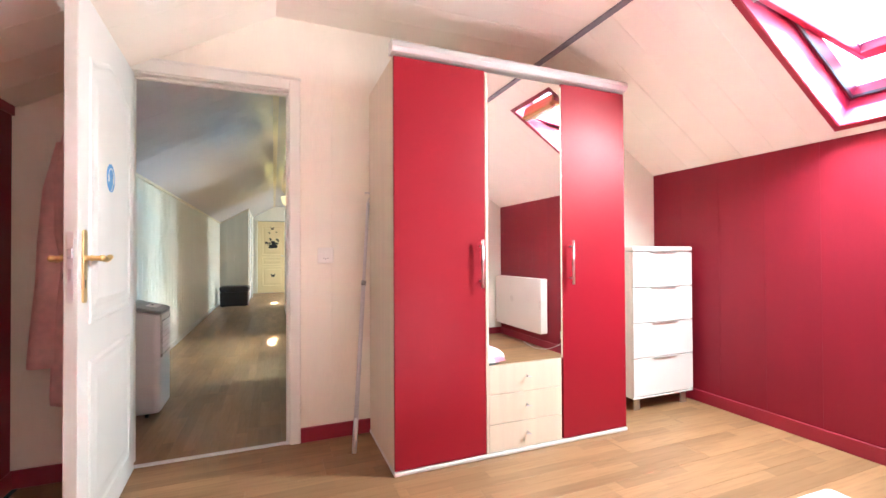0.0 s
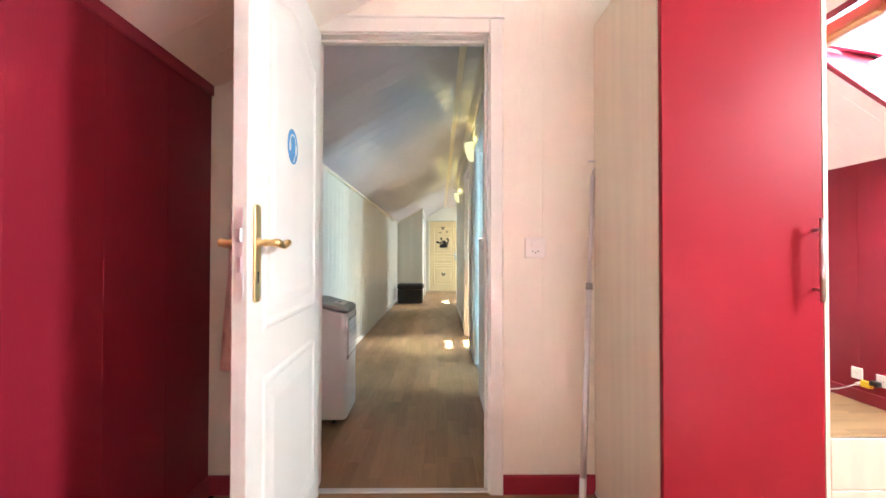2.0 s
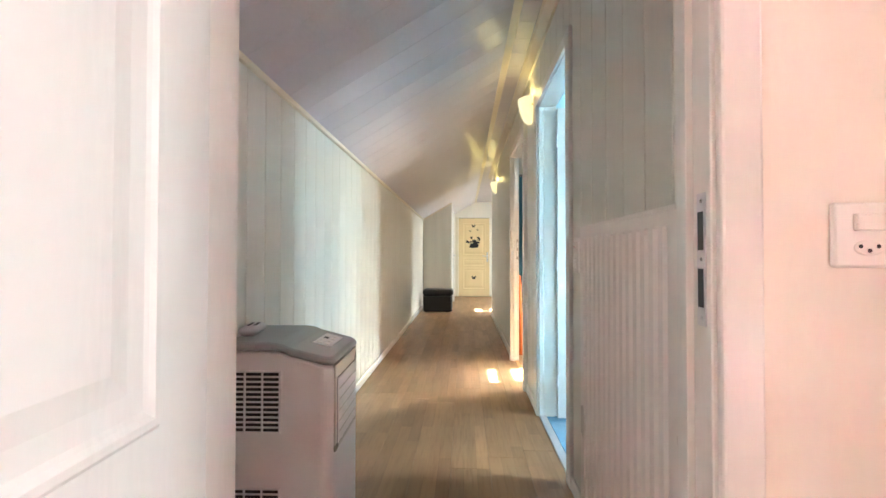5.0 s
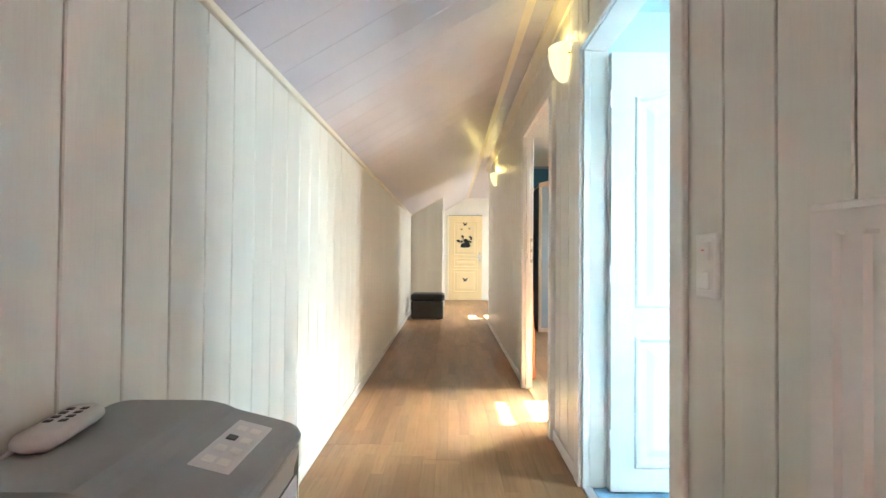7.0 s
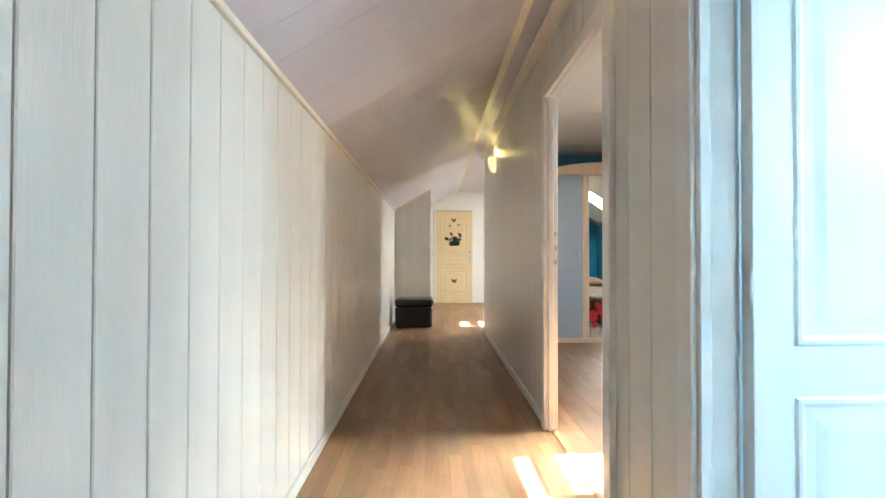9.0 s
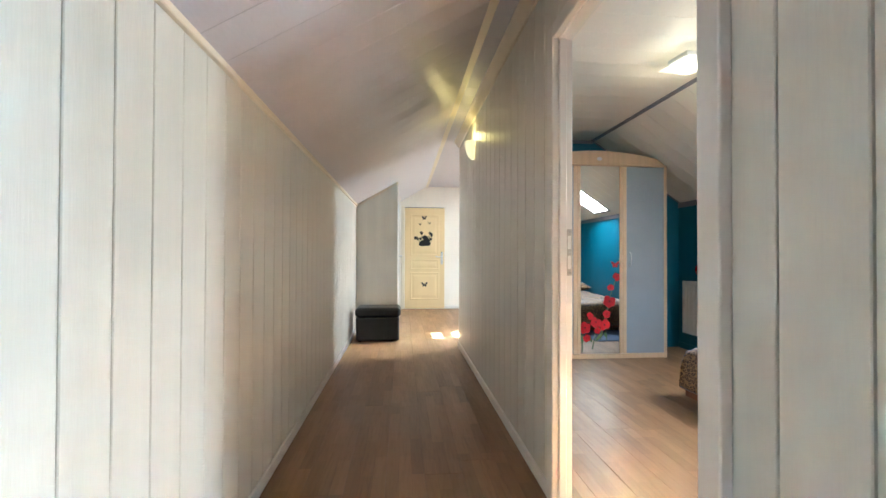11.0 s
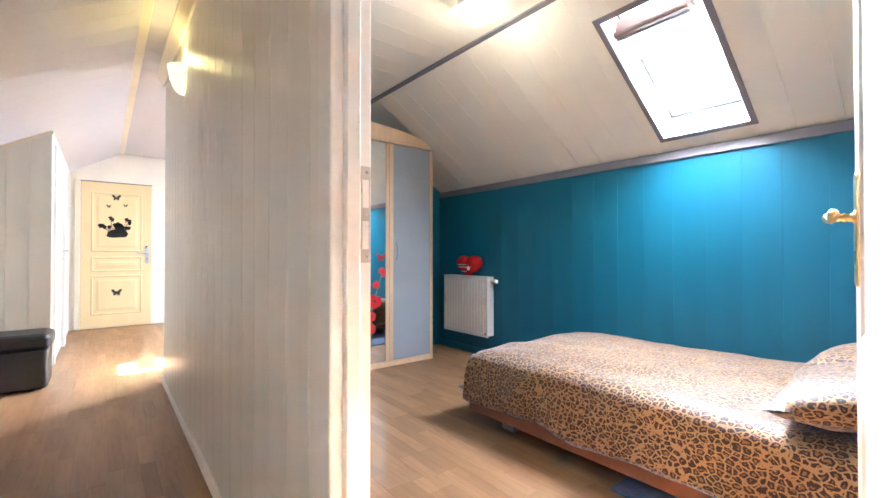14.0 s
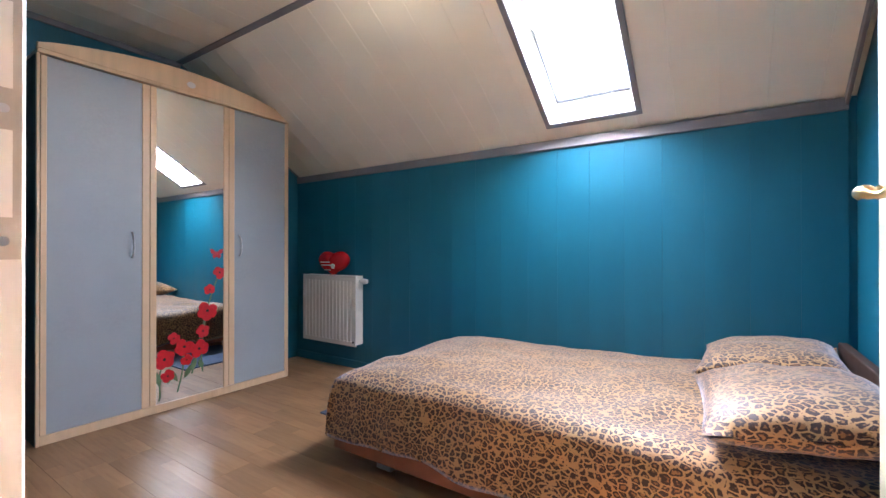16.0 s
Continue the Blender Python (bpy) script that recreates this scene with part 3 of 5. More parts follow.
for a, b in (((h0 - 0.07, -0.018, 0), (h0 - 0.006, 0, hz + 0.07)), ((h1 + 0.006, -0.018, 0), (h1 + 0.065, 0, hz + 0.07)), ((h0 - 0.006, -0.018, hz + 0.006), (h1 + 0.006, 0, hz + 0.07))):
    part("casing", one(a, b, 0.005, 2), WHITE, root)
part("stop", one((h1 - 0.012, 0.045, 0), (h1, 0.06, hz), 0.001), WHITE, root)
part("stop", one((h0, 0.045, hz - 0.012), (h1, 0.06, hz), 0.001), WHITE, root)
part("head_bead", one((h0 - 0.075, -0.024, hz + 0.066), (h1 + 0.07, 0, hz + 0.08), 0.003), WHITE, root)


def strike(parent, m, metal, hole):
    """A strike plate with two latch pockets and three screws."""
    bm = bmesh.new()
    plate(bm, [(-0.011, -0.10), (0.011, -0.10), (0.011, 0.10), (-0.011, 0.10)], 0.002, m)
    sp = part("strike_plate", bm, metal, parent, "strike plate")
    for a, b in ((-0.072, -0.014), (0.014, 0.072)):
        bm = bmesh.new()
        plate(bm, [(-0.0075, a), (0.0065, a), (0.0065, b), (-0.0075, b)], 0.001, m @ Matrix.Translation((0, -0.0008, 0)))
        part("latch_hole", bm, hole, sp)
    for z in (-0.088, 0.0, 0.088):
        bm = bmesh.new()
        plate(bm, [(0.0032 * math.cos(t), z + 0.0032 * math.sin(t)) for t in (math.pi * i / 5 for i in range(10))], 0.0008, m @ Matrix.Translation((0.002, -0.0012, 0)))
        part("screw", bm, CHROME, sp)


strike(root, Matrix.Translation((h1 - 0.002, 0.022, 1.05)) @ Matrix.Rotation(radians(-90), 4, "Z"), ALU, DARK)
strike(frame_t, Matrix.Translation((0.044, DOOR_T[1] - 0.0025, 1.12)), paint("dull_nickel", (0.50, 0.46, 0.40), 0.45, 0.06), IVORYP)
trim("threshold", one((h0, 0.0, 0), (h1, 0.035, 0.008), 0.003), ALU, "aluminium threshold strip")
trim("threshold", one((0.0, DOOR_B[0], 0), (0.045, DOOR_B[1], 0.009), 0.003), ALU, "aluminium threshold strip")
trim("threshold", one((0.02, DOOR_T[0], 0), (0.05, DOOR_T[1], 0.007), 0.003), PINE, "wooden threshold strip")


# ---- doors ----
def ridge(bm, pts, m, r=0.010):
    """A moulded bead along a closed outline in x and z, on the face y = 0."""
    n = len(pts)
    c = Vector((sum(p[0] for p in pts) / n, sum(p[1] for p in pts) / n))
    rows = []
    for i in range(n):
        p, a, b = (Vector(pts[k % n]) for k in (i, i - 1, i + 1))
        d1, d2 = (p - a).normalized(), (b - p).normalized()
        nrm = Vector((-(d1 + d2).y, (d1 + d2).x)).normalized()
        k = r / max(0.4, nrm.dot(Vector((-d1.y, d1.x))))
        rows.append([bm.verts.new(m @ Vector((p.x + nrm.x * s * k, y, p.y + nrm.y * s * k))) for s, y in ((-1.6, 0.0005), (-0.9, -0.005), (0.1, -0.006), (0.8, -0.002), (1.6, 0.0005))])
    for i in range(n):
        a, b = rows[i], rows[(i + 1) % n]
        for k in range(4):
            bm.faces.new((a[k], a[k + 1], b[k + 1], b[k]))


def outline(x0, x1, z0, z1, arch=0.0):
    pts = [(x0, z0), (x1, z0), (x1, z1)]
    if arch:
        pts += [(x1 + (x0 - x1) * t, z1 + arch * (math.sin(math.pi * t) ** 2)) for t in (i / 12 for i in range(1, 12))]
    return pts + [(x0, z1)]


def lever(parent, m, material, flip=1):
    """A brass plate with a curved lever; the face is y = 0, outwards is -y, the lever points along +x."""
    h = thing_part("handle", parent)
    bm = bmesh.new()
    o = [(0.019 * math.cos(a) , 0.118 + 0.010 * math.sin(a)) for a in (math.pi * i / 8 for i in range(9))]
    plate(bm, o + [(-x, -z) for x, z in o], 0.006, m @ Matrix.Translation((0, -0.006, -0.028)))
    bmesh.ops.bevel(bm, geom=bm.edges[:], offset=0.0018, segments=1, affect="EDGES")
    part("back_plate", bm, material, h)
    bm = lathe(bmesh.new(), [(0.016, 0), (0.016, 0.006), (0.010, 0.010), (0.009, 0.020), (0.012, 0.024), (0.009, 0.028), (0.009, 0.045), (0.012, 0.050), (0.006, 0.056)], 14, m @ Matrix.Rotation(radians(90), 4, "X"))
    smooth(part("spindle", bm, material, h))
    pts = [m @ p for p in curve_pts((0, -0.048, 0), (0.03, -0.055, 0.004), (0.045, -0.050, -0.018), (0.075, -0.05, -0.006), 8)]
    pts += [m @ p for p in curve_pts((0.078, -0.05, -0.005), (0.09, -0.05, 0.004), (0.105, -0.05, 0.008), (0.120, -0.05, -0.002), 6)]
    rad = [0.010, 0.011, 0.012, 0.011, 0.0085, 0.007, 0.0065, 0.007, 0.008, 0.009, 0.010, 0.0105, 0.010, 0.009, 0.007, 0.003]
    smooth(part("lever", tube(bmesh.new(), pts, rad, 10), material, h))
    bm = bmesh.new()
    plate(bm, [(-0.003, -0.02), (0.003, -0.02), (0.0025, 0), (0.005, 0.006), (0, 0.011), (-0.005, 0.006), (-0.0025, 0)], 0.001, m @ Matrix.Translation((0, -0.0068, -0.085)))
    part("keyhole", bm, DARK, h)


def thing_part(name, parent):
    ob = new(name)
    ob.parent = parent
    return ob


def door(name, label, m, width, panels, height=2.02, handle_z=1.05, brass=BRASS, material=DOORPAINT, t=0.04, handles=(1, 1)):
    """A panelled leaf hinged at the origin, lying along +x, from y = 0 to y = t."""
    root = thing(name, label, "door", m, kind="structure")
    part("leaf", one((0, 0, 0.008), (width, t, height), 0.003, 2), material, root)
    for side, mm in ((0, Matrix()), (1, Matrix(((1, 0, 0, 0), (0, -1, 0, t), (0, 0, 1, 0), (0, 0, 0, 1))))):
        for x0, x1, z0, z1, arch in panels:
            bm = bmesh.new()
            ridge(bm, outline(x0, x1, z0, z1, arch), mm)
            part("moulding", bm, material, root)
            bm = bmesh.new()
            i = 0.04
            o, q = outline(x0 + i, x1 - i, z0 + i, z1 - i, arch), outline(x0 + i + 0.03, x1 - i - 0.03, z0 + i + 0.03, z1 - i - 0.03, arch * 0.8)
            lo, hi = [bm.verts.new(mm @ Vector((x, 0.0, z))) for x, z in o], [bm.verts.new(mm @ Vector((x, -0.005, z))) for x, z in q]
            for k in range(len(o)):
                j = (k + 1) % len(o)
                bm.faces.new((lo[k], lo[j], hi[j], hi[k]))
            bm.faces.new(hi)
            part("raised_panel", bm, material, root)
        if handles[side]:
            lever(root, mm @ Matrix.Translation((width - 0.054, 0, handle_z)) @ Matrix.Diagonal((-1.12, 1, 1, 1)), brass)
    bm = bmesh.new()
    o = [(0.008 * math.cos(a), 0.113 + 0.008 * math.sin(a)) for a in (math.pi * i / 6 for i in range(7))]
    em = Matrix.Translation((width + 0.0015, t / 2, handle_z - 0.03)) @ Matrix.Rotation(radians(90), 4, "Z")
    plate(bm, o + [(-x, -z) for x, z in o], 0.0015, em)
    part("lock_plate", bm, ALU, root, "steel lock plate on the door edge")
    part("latch", one((width, t / 2 - 0.007, handle_z + 0.0), (width + 0.011, t / 2 + 0.007, handle_z + 0.034), 0.002), CHROME, root)
    part("bolt", one((width, t / 2 - 0.005, handle_z - 0.075), (width + 0.003, t / 2 + 0.005, handle_z - 0.035), 0.001), CHROME, root)
    for z in (0.25, 1.0, 1.8):
        part("hinge", rod(bmesh.new(), (-0.004, -0.003, z - 0.04), (-0.004, -0.003, z + 0.04), 0.006, n=8), ALU, root)
    return root


PAN2 = lambda w: [(0.125, w - 0.125, 0.86, 1.80, 0.07), (0.125, w - 0.125, 0.13, 0.70, 0.0)]
# crimson bedroom, opened into the room
d1 = door("door_1", "open white panelled door with brass lever handles", Matrix.Translation((-0.874, -0.022, 0)) @ Matrix.Rotation(radians(-86.6), 4, "Z") @ Matrix.Translation((0, -0.04, 0)), 0.815, PAN2(0.815), handle_z=1.083)
bm = bmesh.new()
st = Matrix.Translation((0.45, 0.0450, 1.412))
plate(bm, [(0.058 * math.cos(a), 0.058 * math.sin(a)) for a in (2 * math.pi * i / 28 for i in range(28))], 0.0012, st)
stk = part("sticker", bm, BLUE, d1, "round blue sticker with a white headset shape")
bm = bmesh.new()
arc = [(0.036 * math.cos(a), 0.008 + 0.034 * math.sin(a)) for a in (math.pi * i / 12 for i in range(13))]
inn = [(0.031 * math.cos(a), 0.008 + 0.029 * math.sin(a)) for a in (math.pi * i / 12 for i in range(13))]
sm = Matrix.Translation((0.45, 0.0464, 1.412))
plate(bm, arc + inn[::-1], 0.0008, sm)
for x in (-0.034, 0.034):
    plate(bm, [(x + 0.009 * math.cos(a), -0.004 + 0.017 * math.sin(a)) for a in (2 * math.pi * i / 12 for i in range(12))], 0.0008, sm)
plate(bm, [(-0.03, -0.02), (-0.024, -0.022), (-0.002, -0.05), (-0.008, -0.05)], 0.0008, sm)
part("white_shape", bm, WHITEF, stk)
# bathroom door, opened into the bathroom
door("door_2", "open white panelled bathroom door with arched panel", Matrix.Translation((0.112, 2.163, 0)) @ Matrix.Rotation(radians(1), 4, "Z"), 0.80, PAN2(0.80))
# teal bedroom door, opened against the wall by the bed
door("door_3", "open white panelled bedroom door with brass lever", Matrix.Translation((0.085, 2.826, 0)) @ Matrix.Rotation(radians(13.2), 4, "Z"), 0.945, PAN2(0.945), handle_z=1.12)
# far door of the corridor
# yellow of the lamp light is mixed into the cream colour
d4 = door("door_4", "closed cream panelled door, lamp yellow in its paint, with black wall-sticker butterflies", Matrix.Translation((-0.635, Y_END - 0.016, 0)), 0.80, [(0.125, 0.675, 1.08, 1.88, 0), (0.125, 0.675, 0.80, 0.98, 0), (0.125, 0.675, 0.20, 0.72, 0)], 2.03, 1.05, CHROME, material=paint("cream_lamplit_door_paint", (0.80, 0.62, 0.34), 0.35, 0.03), handles=(1, 0))
trim("trim", one((-0.70, Y_END - 0.03, 0), (-0.64, Y_END, 2.06), 0.004), TRIM, "cream casing of the far door")
# grey strip drawn where only shadow lies over the door
trim("trim", one((-0.70, Y_END - 0.012, 2.032), (0.17, Y_END, 2.045), 0.003), GREYT, "dark strip painted as the shadow above the far door")


def butterfly(bm, m, s):
    for k in (-1, 1):
        plate(bm, [(0, 0.1 * s), (k * 0.55 * s, 0.75 * s), (k * 1.0 * s, 0.8 * s), (k * 0.85 * s, 0.15 * s), (k * 0.25 * s, -0.05 * s)], 0.0012, m)
        plate(bm, [(0, -0.02 * s), (k * 0.6 * s, -0.05 * s), (k * 0.62 * s, -0.45 * s), (k * 0.35 * s, -0.7 * s), (k * 0.08 * s, -0.3 * s)], 0.0012, m)
    plate(bm, [(-0.06 * s, -0.5 * s), (0.06 * s, -0.5 * s), (0.06 * s, 0.5 * s), (-0.06 * s, 0.5 * s)], 0.0012, m)


for x, z, s in ((0.395, 0.485, 0.062), (0.385, 1.825, 0.052), (0.30, 1.70, 0.028), (0.49, 1.72, 0.028)):
    bm = bmesh.new()
    butterfly(bm, Matrix.Translation((x, -0.0068, z)), s)
    part("butterfly_sticker", bm, INK, d4)
bm = bmesh.new()
rs = random.Random(5)
bm_m = Matrix.Translation((0.395, -0.0068, 1.40))
for k in range(16):
    a = radians(rs.uniform(20, 160))
    q = rs.uniform(0.08, 0.22)
    x0, x1, z1 = rs.uniform(-0.10, 0.10), math.cos(a) * q, -0.06 + math.sin(a) * q
    plate(bm, [(x0 * 0.6 - 0.004, -0.10), (x0 * 0.6 + 0.004, -0.10), (x1 + 0.003, z1), (x1 - 0.003, z1)], 0.0012, bm_m)
    plate(bm, [(x1 + 0.022 * math.cos(b) * (1 + 0.4 * math.sin(3 * b)), z1 + 0.03 * math.sin(b)) for b in (2 * math.pi * i / 9 for i in range(9))], 0.0012, bm_m)
plate(bm, [(-0.12, -0.12), (-0.06, -0.14), (0.10, -0.13), (0.13, -0.08), (0.09, -0.02), (0.06, 0.06), (0.0, 0.05), (-0.02, -0.02), (-0.10, -0.05)], 0.0012, bm_m)
part("foliage_sticker", bm, INK, d4, "black foliage cut-out sticker")
# closet door under the slope
door("door_5", "closed white closet door under the slope", Matrix.Translation((CX + 0.002, 8.365, 0)) @ Matrix.Rotation(radians(90), 4, "Z"), 0.89, [(0.12, 0.77, 1.0, 1.85, 0), (0.12, 0.77, 0.2, 0.85, 0)], 1.99, 1.07, CHROME, handles=(1, 0))
trim("trim", one((CX, 8.29, 0), (CX + 0.014, 8.36, 2.06), 0.003), WHITE, "white casing of the closet door")
trim("trim", one((CX, 9.26, 0), (CX + 0.03, 9.42, 2.06), 0.003), WHITE, "white casing of the closet door")
bm = box(bmesh.new(), (0, -0.004, -0.03), (0.014, math.hypot(CX - XL, roof_z(CX) - KL), 0.0), 0.002, 1, slope_left(CY))
trim("trim", bm, TRIM, "cream bead on the closet wall")


# ---- crimson bedroom ----
def bar_handle(parent, x, y, z0, z1):
    h = thing_part("handle", parent)
    bm = rod(bmesh.new(), (x, y - 0.032, z0), (x, y - 0.032, z1), 0.0075, n=12)
    smooth(part("bar", bm, CHROME, h))
    for z in (z0 + 0.035, z1 - 0.035):
        smooth(part("standoff", rod(bmesh.new(), (x, y - 0.032, z), (x, y, z), 0.005, n=8), CHROME, h))


wr = thing("wardrobe", "red and maple wardrobe with mirror door and three drawers", "wardrobe", Matrix.Translation((0.335, -0.585, 0)))
W, D, H = 1.465, 0.575, 2.075
bm = box(bmesh.new(), (0, 0.022, 0.012), (0.018, D, H), 0.001)
part("side_panel", bm, MAPLE, wr)
part("side_panel", one((W - 0.018, 0.022, 0.012), (W, D, H), 0.001), MAPLE, wr)
part("top_panel", one((0.018, 0.022, H - 0.018), (W - 0.018, D, H), 0.001), MAPLE, wr)
part("back_panel", one((0.018, D - 0.01, 0.012), (W - 0.018, D, H - 0.018), 0.001), MAPLE, wr)
part("divider", one((0.503, 0.0, 0.02), (0.518, 0.4, H - 0.02), 0.001), MAPLE, wr)
part("divider", one((0.988, 0.0, 0.49), (0.996, 0.4, H - 0.02), 0.001), MAPLE, wr)
part("plinth", one((-0.004, -0.006, 0.0), (W + 0.006, D, 0.022), 0.006, 2), WHITEF, wr)
for x0, x1, hx in ((0.0, 0.502, 0.470), (0.998, W, 1.052)):
    dr = thing_part("door", wr)
    part("panel", one((x0 + 0.001, 0, 0.026), (x1 - 0.001, 0.02, H - 0.003), 0.002, 2), REDGLOSS, dr)
    bar_handle(dr, hx, 0, 0.912, 1.165)
part("mirror", one((0.519, 0.002, 0.492), (0.987, 0.010, H - 0.012), 0.001), MIRROR, wr, "tall mirror pane")
for z0, z1 in ((0.026, 0.170), (0.173, 0.329), (0.332, 0.488)):
    dw = thing_part("drawer", wr)
    part("front", one((0.519, 0, z0), (0.987, 0.02, z1), 0.0015), MAPLE, dw)
    zc = (z0 + z1) / 2 + 0.008
    bm = rod(bmesh.new(), (0.753, 0, zc), (0.753, -0.022, zc), 0.004, n=8)
    rod(bm, (0.735, -0.022, zc), (0.771, -0.022, zc - 0.006), 0.004, 0.0025, n=8)
    part("pull", bm, CHROME, dw)
bm = bmesh.new()
plate(bm, [(0.0, 0.0), (-0.016, 0.004), (-0.03, 0.022), (-0.026, 0.045), (-0.010, 0.06), (0.05, 0.06), (0.05, 0.0)], W + 0.02, Matrix(((0, 1, 0, -0.012), (1, 0, 0, 0.0), (0, 0, 1, H + 0.012), (0, 0, 0, 1))))
part("cornice", bm, paint("silver_grey_lacquer", (0.55, 0.52, 0.52), 0.35, 0.03), wr, "silver-grey cornice bar")

ch = thing("chest_of_drawers", "tall white lacquered chest with four drawers on steel legs", "chest of drawers", Matrix.Translation((2.062, -0.39, 0)))
part("body", one((0.0, 0.02, 0.095), (0.565, 0.375, 1.10), 0.004, 2), WHITEF, ch)
part("top", one((-0.002, -0.004, 1.10), (0.568, 0.378, 1.135), 0.012, 3), WHITEF, ch)
part("plinth_rail", one((0.0, -0.002, 0.088), (0.565, 0.375, 0.10), 0.005, 2), WHITEF, ch)
for z0, z1 in ((0.105, 0.362), (0.368, 0.605), (0.611, 0.848), (0.854, 1.094)):
    dw = thing_part("drawer", ch)
    part("front", one((0.002, 0.0, z0), (0.563, 0.02, z1), 0.003, 2), WHITEF, dw)
    part("edge_pull", one((0.17, -0.014, z1 - 0.004), (0.40, 0.004, z1 - 0.001), 0.001), CHROME, dw)
for x in (0.035, 0.475):
    for y in (0.03, 0.32):
        part("leg", one((x, y, 0), (x + 0.05, y + 0.012, 0.09), 0.002), CHROME, ch)

# roof-window rod leaning in the corner
pole = thing("window_pole", "long aluminium roof-window rod leaning by the wardrobe", "pole", Matrix.Translation((0.195, -0.25, 0)))
p0, p1 = Vector((0, 0, 0.0)), Vector((0.128, 0.225, 1.405))
at = lambda t: p0 + (p1 - p0) * t
smooth(part("lower_tube", rod(bmesh.new(), at(0.0), at(0.66), 0.0125), ALU, pole))
smooth(part("upper_tube", rod(bmesh.new(), at(0.66), at(1.0), 0.0095), ALU, pole))
smooth(part("collar", rod(bmesh.new(), at(0.645), at(0.665), 0.0145), GREYP, pole))
smooth(part("foot", rod(bmesh.new(), at(0.0), at(0.13), 0.0138), ALU, pole))
hook = [at(1.0), at(1.0) + Vector((0.002, 0.0, 0.02)), at(1.0) + Vector((0.018, 0, 0.035)), at(1.0) + Vector((0.02, 0, 0.052)), at(1.0) + Vector((0.002, 0, 0.062)), at(1.0) + Vector((-0.02, 0, 0.06))]
smooth(part("hook", tube(bmesh.new(), hook, 0.004), CHROME, pole))


def socket(name, label, m, kind):
    """A wall plate: face y = 0, outwards -y, centred."""
    root = thing(name, label, "switch" if kind != "outlet" else "socket", m)
    if kind == "switch_pair":
        part("plate", one((-0.042, -0.010, -0.078), (0.042, 0, 0.078), 0.004, 2), IVORYP, root)
        for z in (-0.035, 0.035):
            part("rocker", one((-0.021, -0.017, z - 0.022), (0.021, -0.008, z + 0.022), 0.003, 2), IVORYP, root)
            part("rocker_frame", one((-0.027, -0.0115, z - 0.029), (0.027, -0.0095, z + 0.029), 0.001), IVORYP, root)
        part("pilot_light", one((-0.006, -0.0176, 0.036), (0.006, -0.0168, 0.039), 0), paint("red_pilot", (0.6, 0.05, 0.03), 0.4), root)
    elif kind == "combi":
        part("plate", one((-0.046, -0.010, -0.046), (0.046, 0, 0.046), 0.004, 2), IVORYP, root)
        part("rocker", one((-0.02, -0.016, 0.006), (0.024, -0.008, 0.030), 0.002, 2), IVORYP, root)
        bm = lathe(bmesh.new(), [(0.020, 0), (0.020, 0.0015), (0.018, 0.002)], 20, Matrix.Translation((0, -0.010, -0.018)) @ Matrix.Rotation(radians(90), 4, "X") @ Matrix.Diagonal((1, 0.55, 1, 1)))
        part("outlet_face", bm, IVORYP, root)
        for x, z in ((-0.012, -0.016), (0, -0.022), (0.012, -0.016)):
            part("pin_hole", rod(bmesh.new(), (x, -0.0125, z), (x, -0.010, z), 0.003, n=8), DARK, root)
    else:
        part("plate", one((-0.042, -0.010, -0.042), (0.042, 0, 0.042), 0.004, 2), IVORYP, root)
        for x, z in ((-0.009, 0), (0.009, 0)):
            part("pin_hole", rod(bmesh.new(), (x, -0.0105, z), (x, -0.009, z), 0.003, n=8), DARK, root)
    return root


socket("wall_switch", "ivory switch with three-pin outlet on the cream wall", Matrix.Translation((0.072, -0.004, 1.085)), "combi")
E_WALL = Matrix.Rotation(radians(-90), 4, "Z")   # plates on walls whose face looks to -x
socket("wall_socket", "ivory wall outlet above the crimson skirting", Matrix.Translation((XR, -2.36, 0.20)) @ E_WALL, "outlet")
socket("wall_socket", "ivory wall outlet with a plug in it", Matrix.Translation((XR, -2.18, 0.19)) @ E_WALL, "outlet")
ad = thing("plug_adapter", "yellow plug adapter with white cable", "adapter", Matrix.Translation((XR - 0.02, -2.26, 0.14)))
part("body", one((-0.03, -0.035, -0.015), (0.0, 0.035, 0.03), 0.005, 2), YELLOW, ad)
part("plug", one((-0.035, 0.03, 0.01), (0.0, 0.09, 0.045), 0.006, 2), DARK, ad)
cable = thing("power_cable", "thin white cable lying along the skirting", "cable")
cp = curve_pts((XR - 0.04, -2.33, 0.13), (XR - 0.10, -2.5, 0.0), (XR - 0.14, -2.7, -0.02), (XR - 0.10, -3.0, 0.03), 10)
smooth(part("lead", tube(bmesh.new(), cp, 0.004, 6), WHITEF, cable))
smooth(part("plug", rod(bmesh.new(), (XR - 0.045, -2.33, 0.13), (XR - 0.03, -2.29, 0.15), 0.012), WHITEF, cable))

# bathrobe on a hook behind the door
robe = thing("bathrobe", "pink towelling bathrobe hanging on a wall hook", "bathrobe", Matrix.Translation((-1.05, -0.10, 0)))


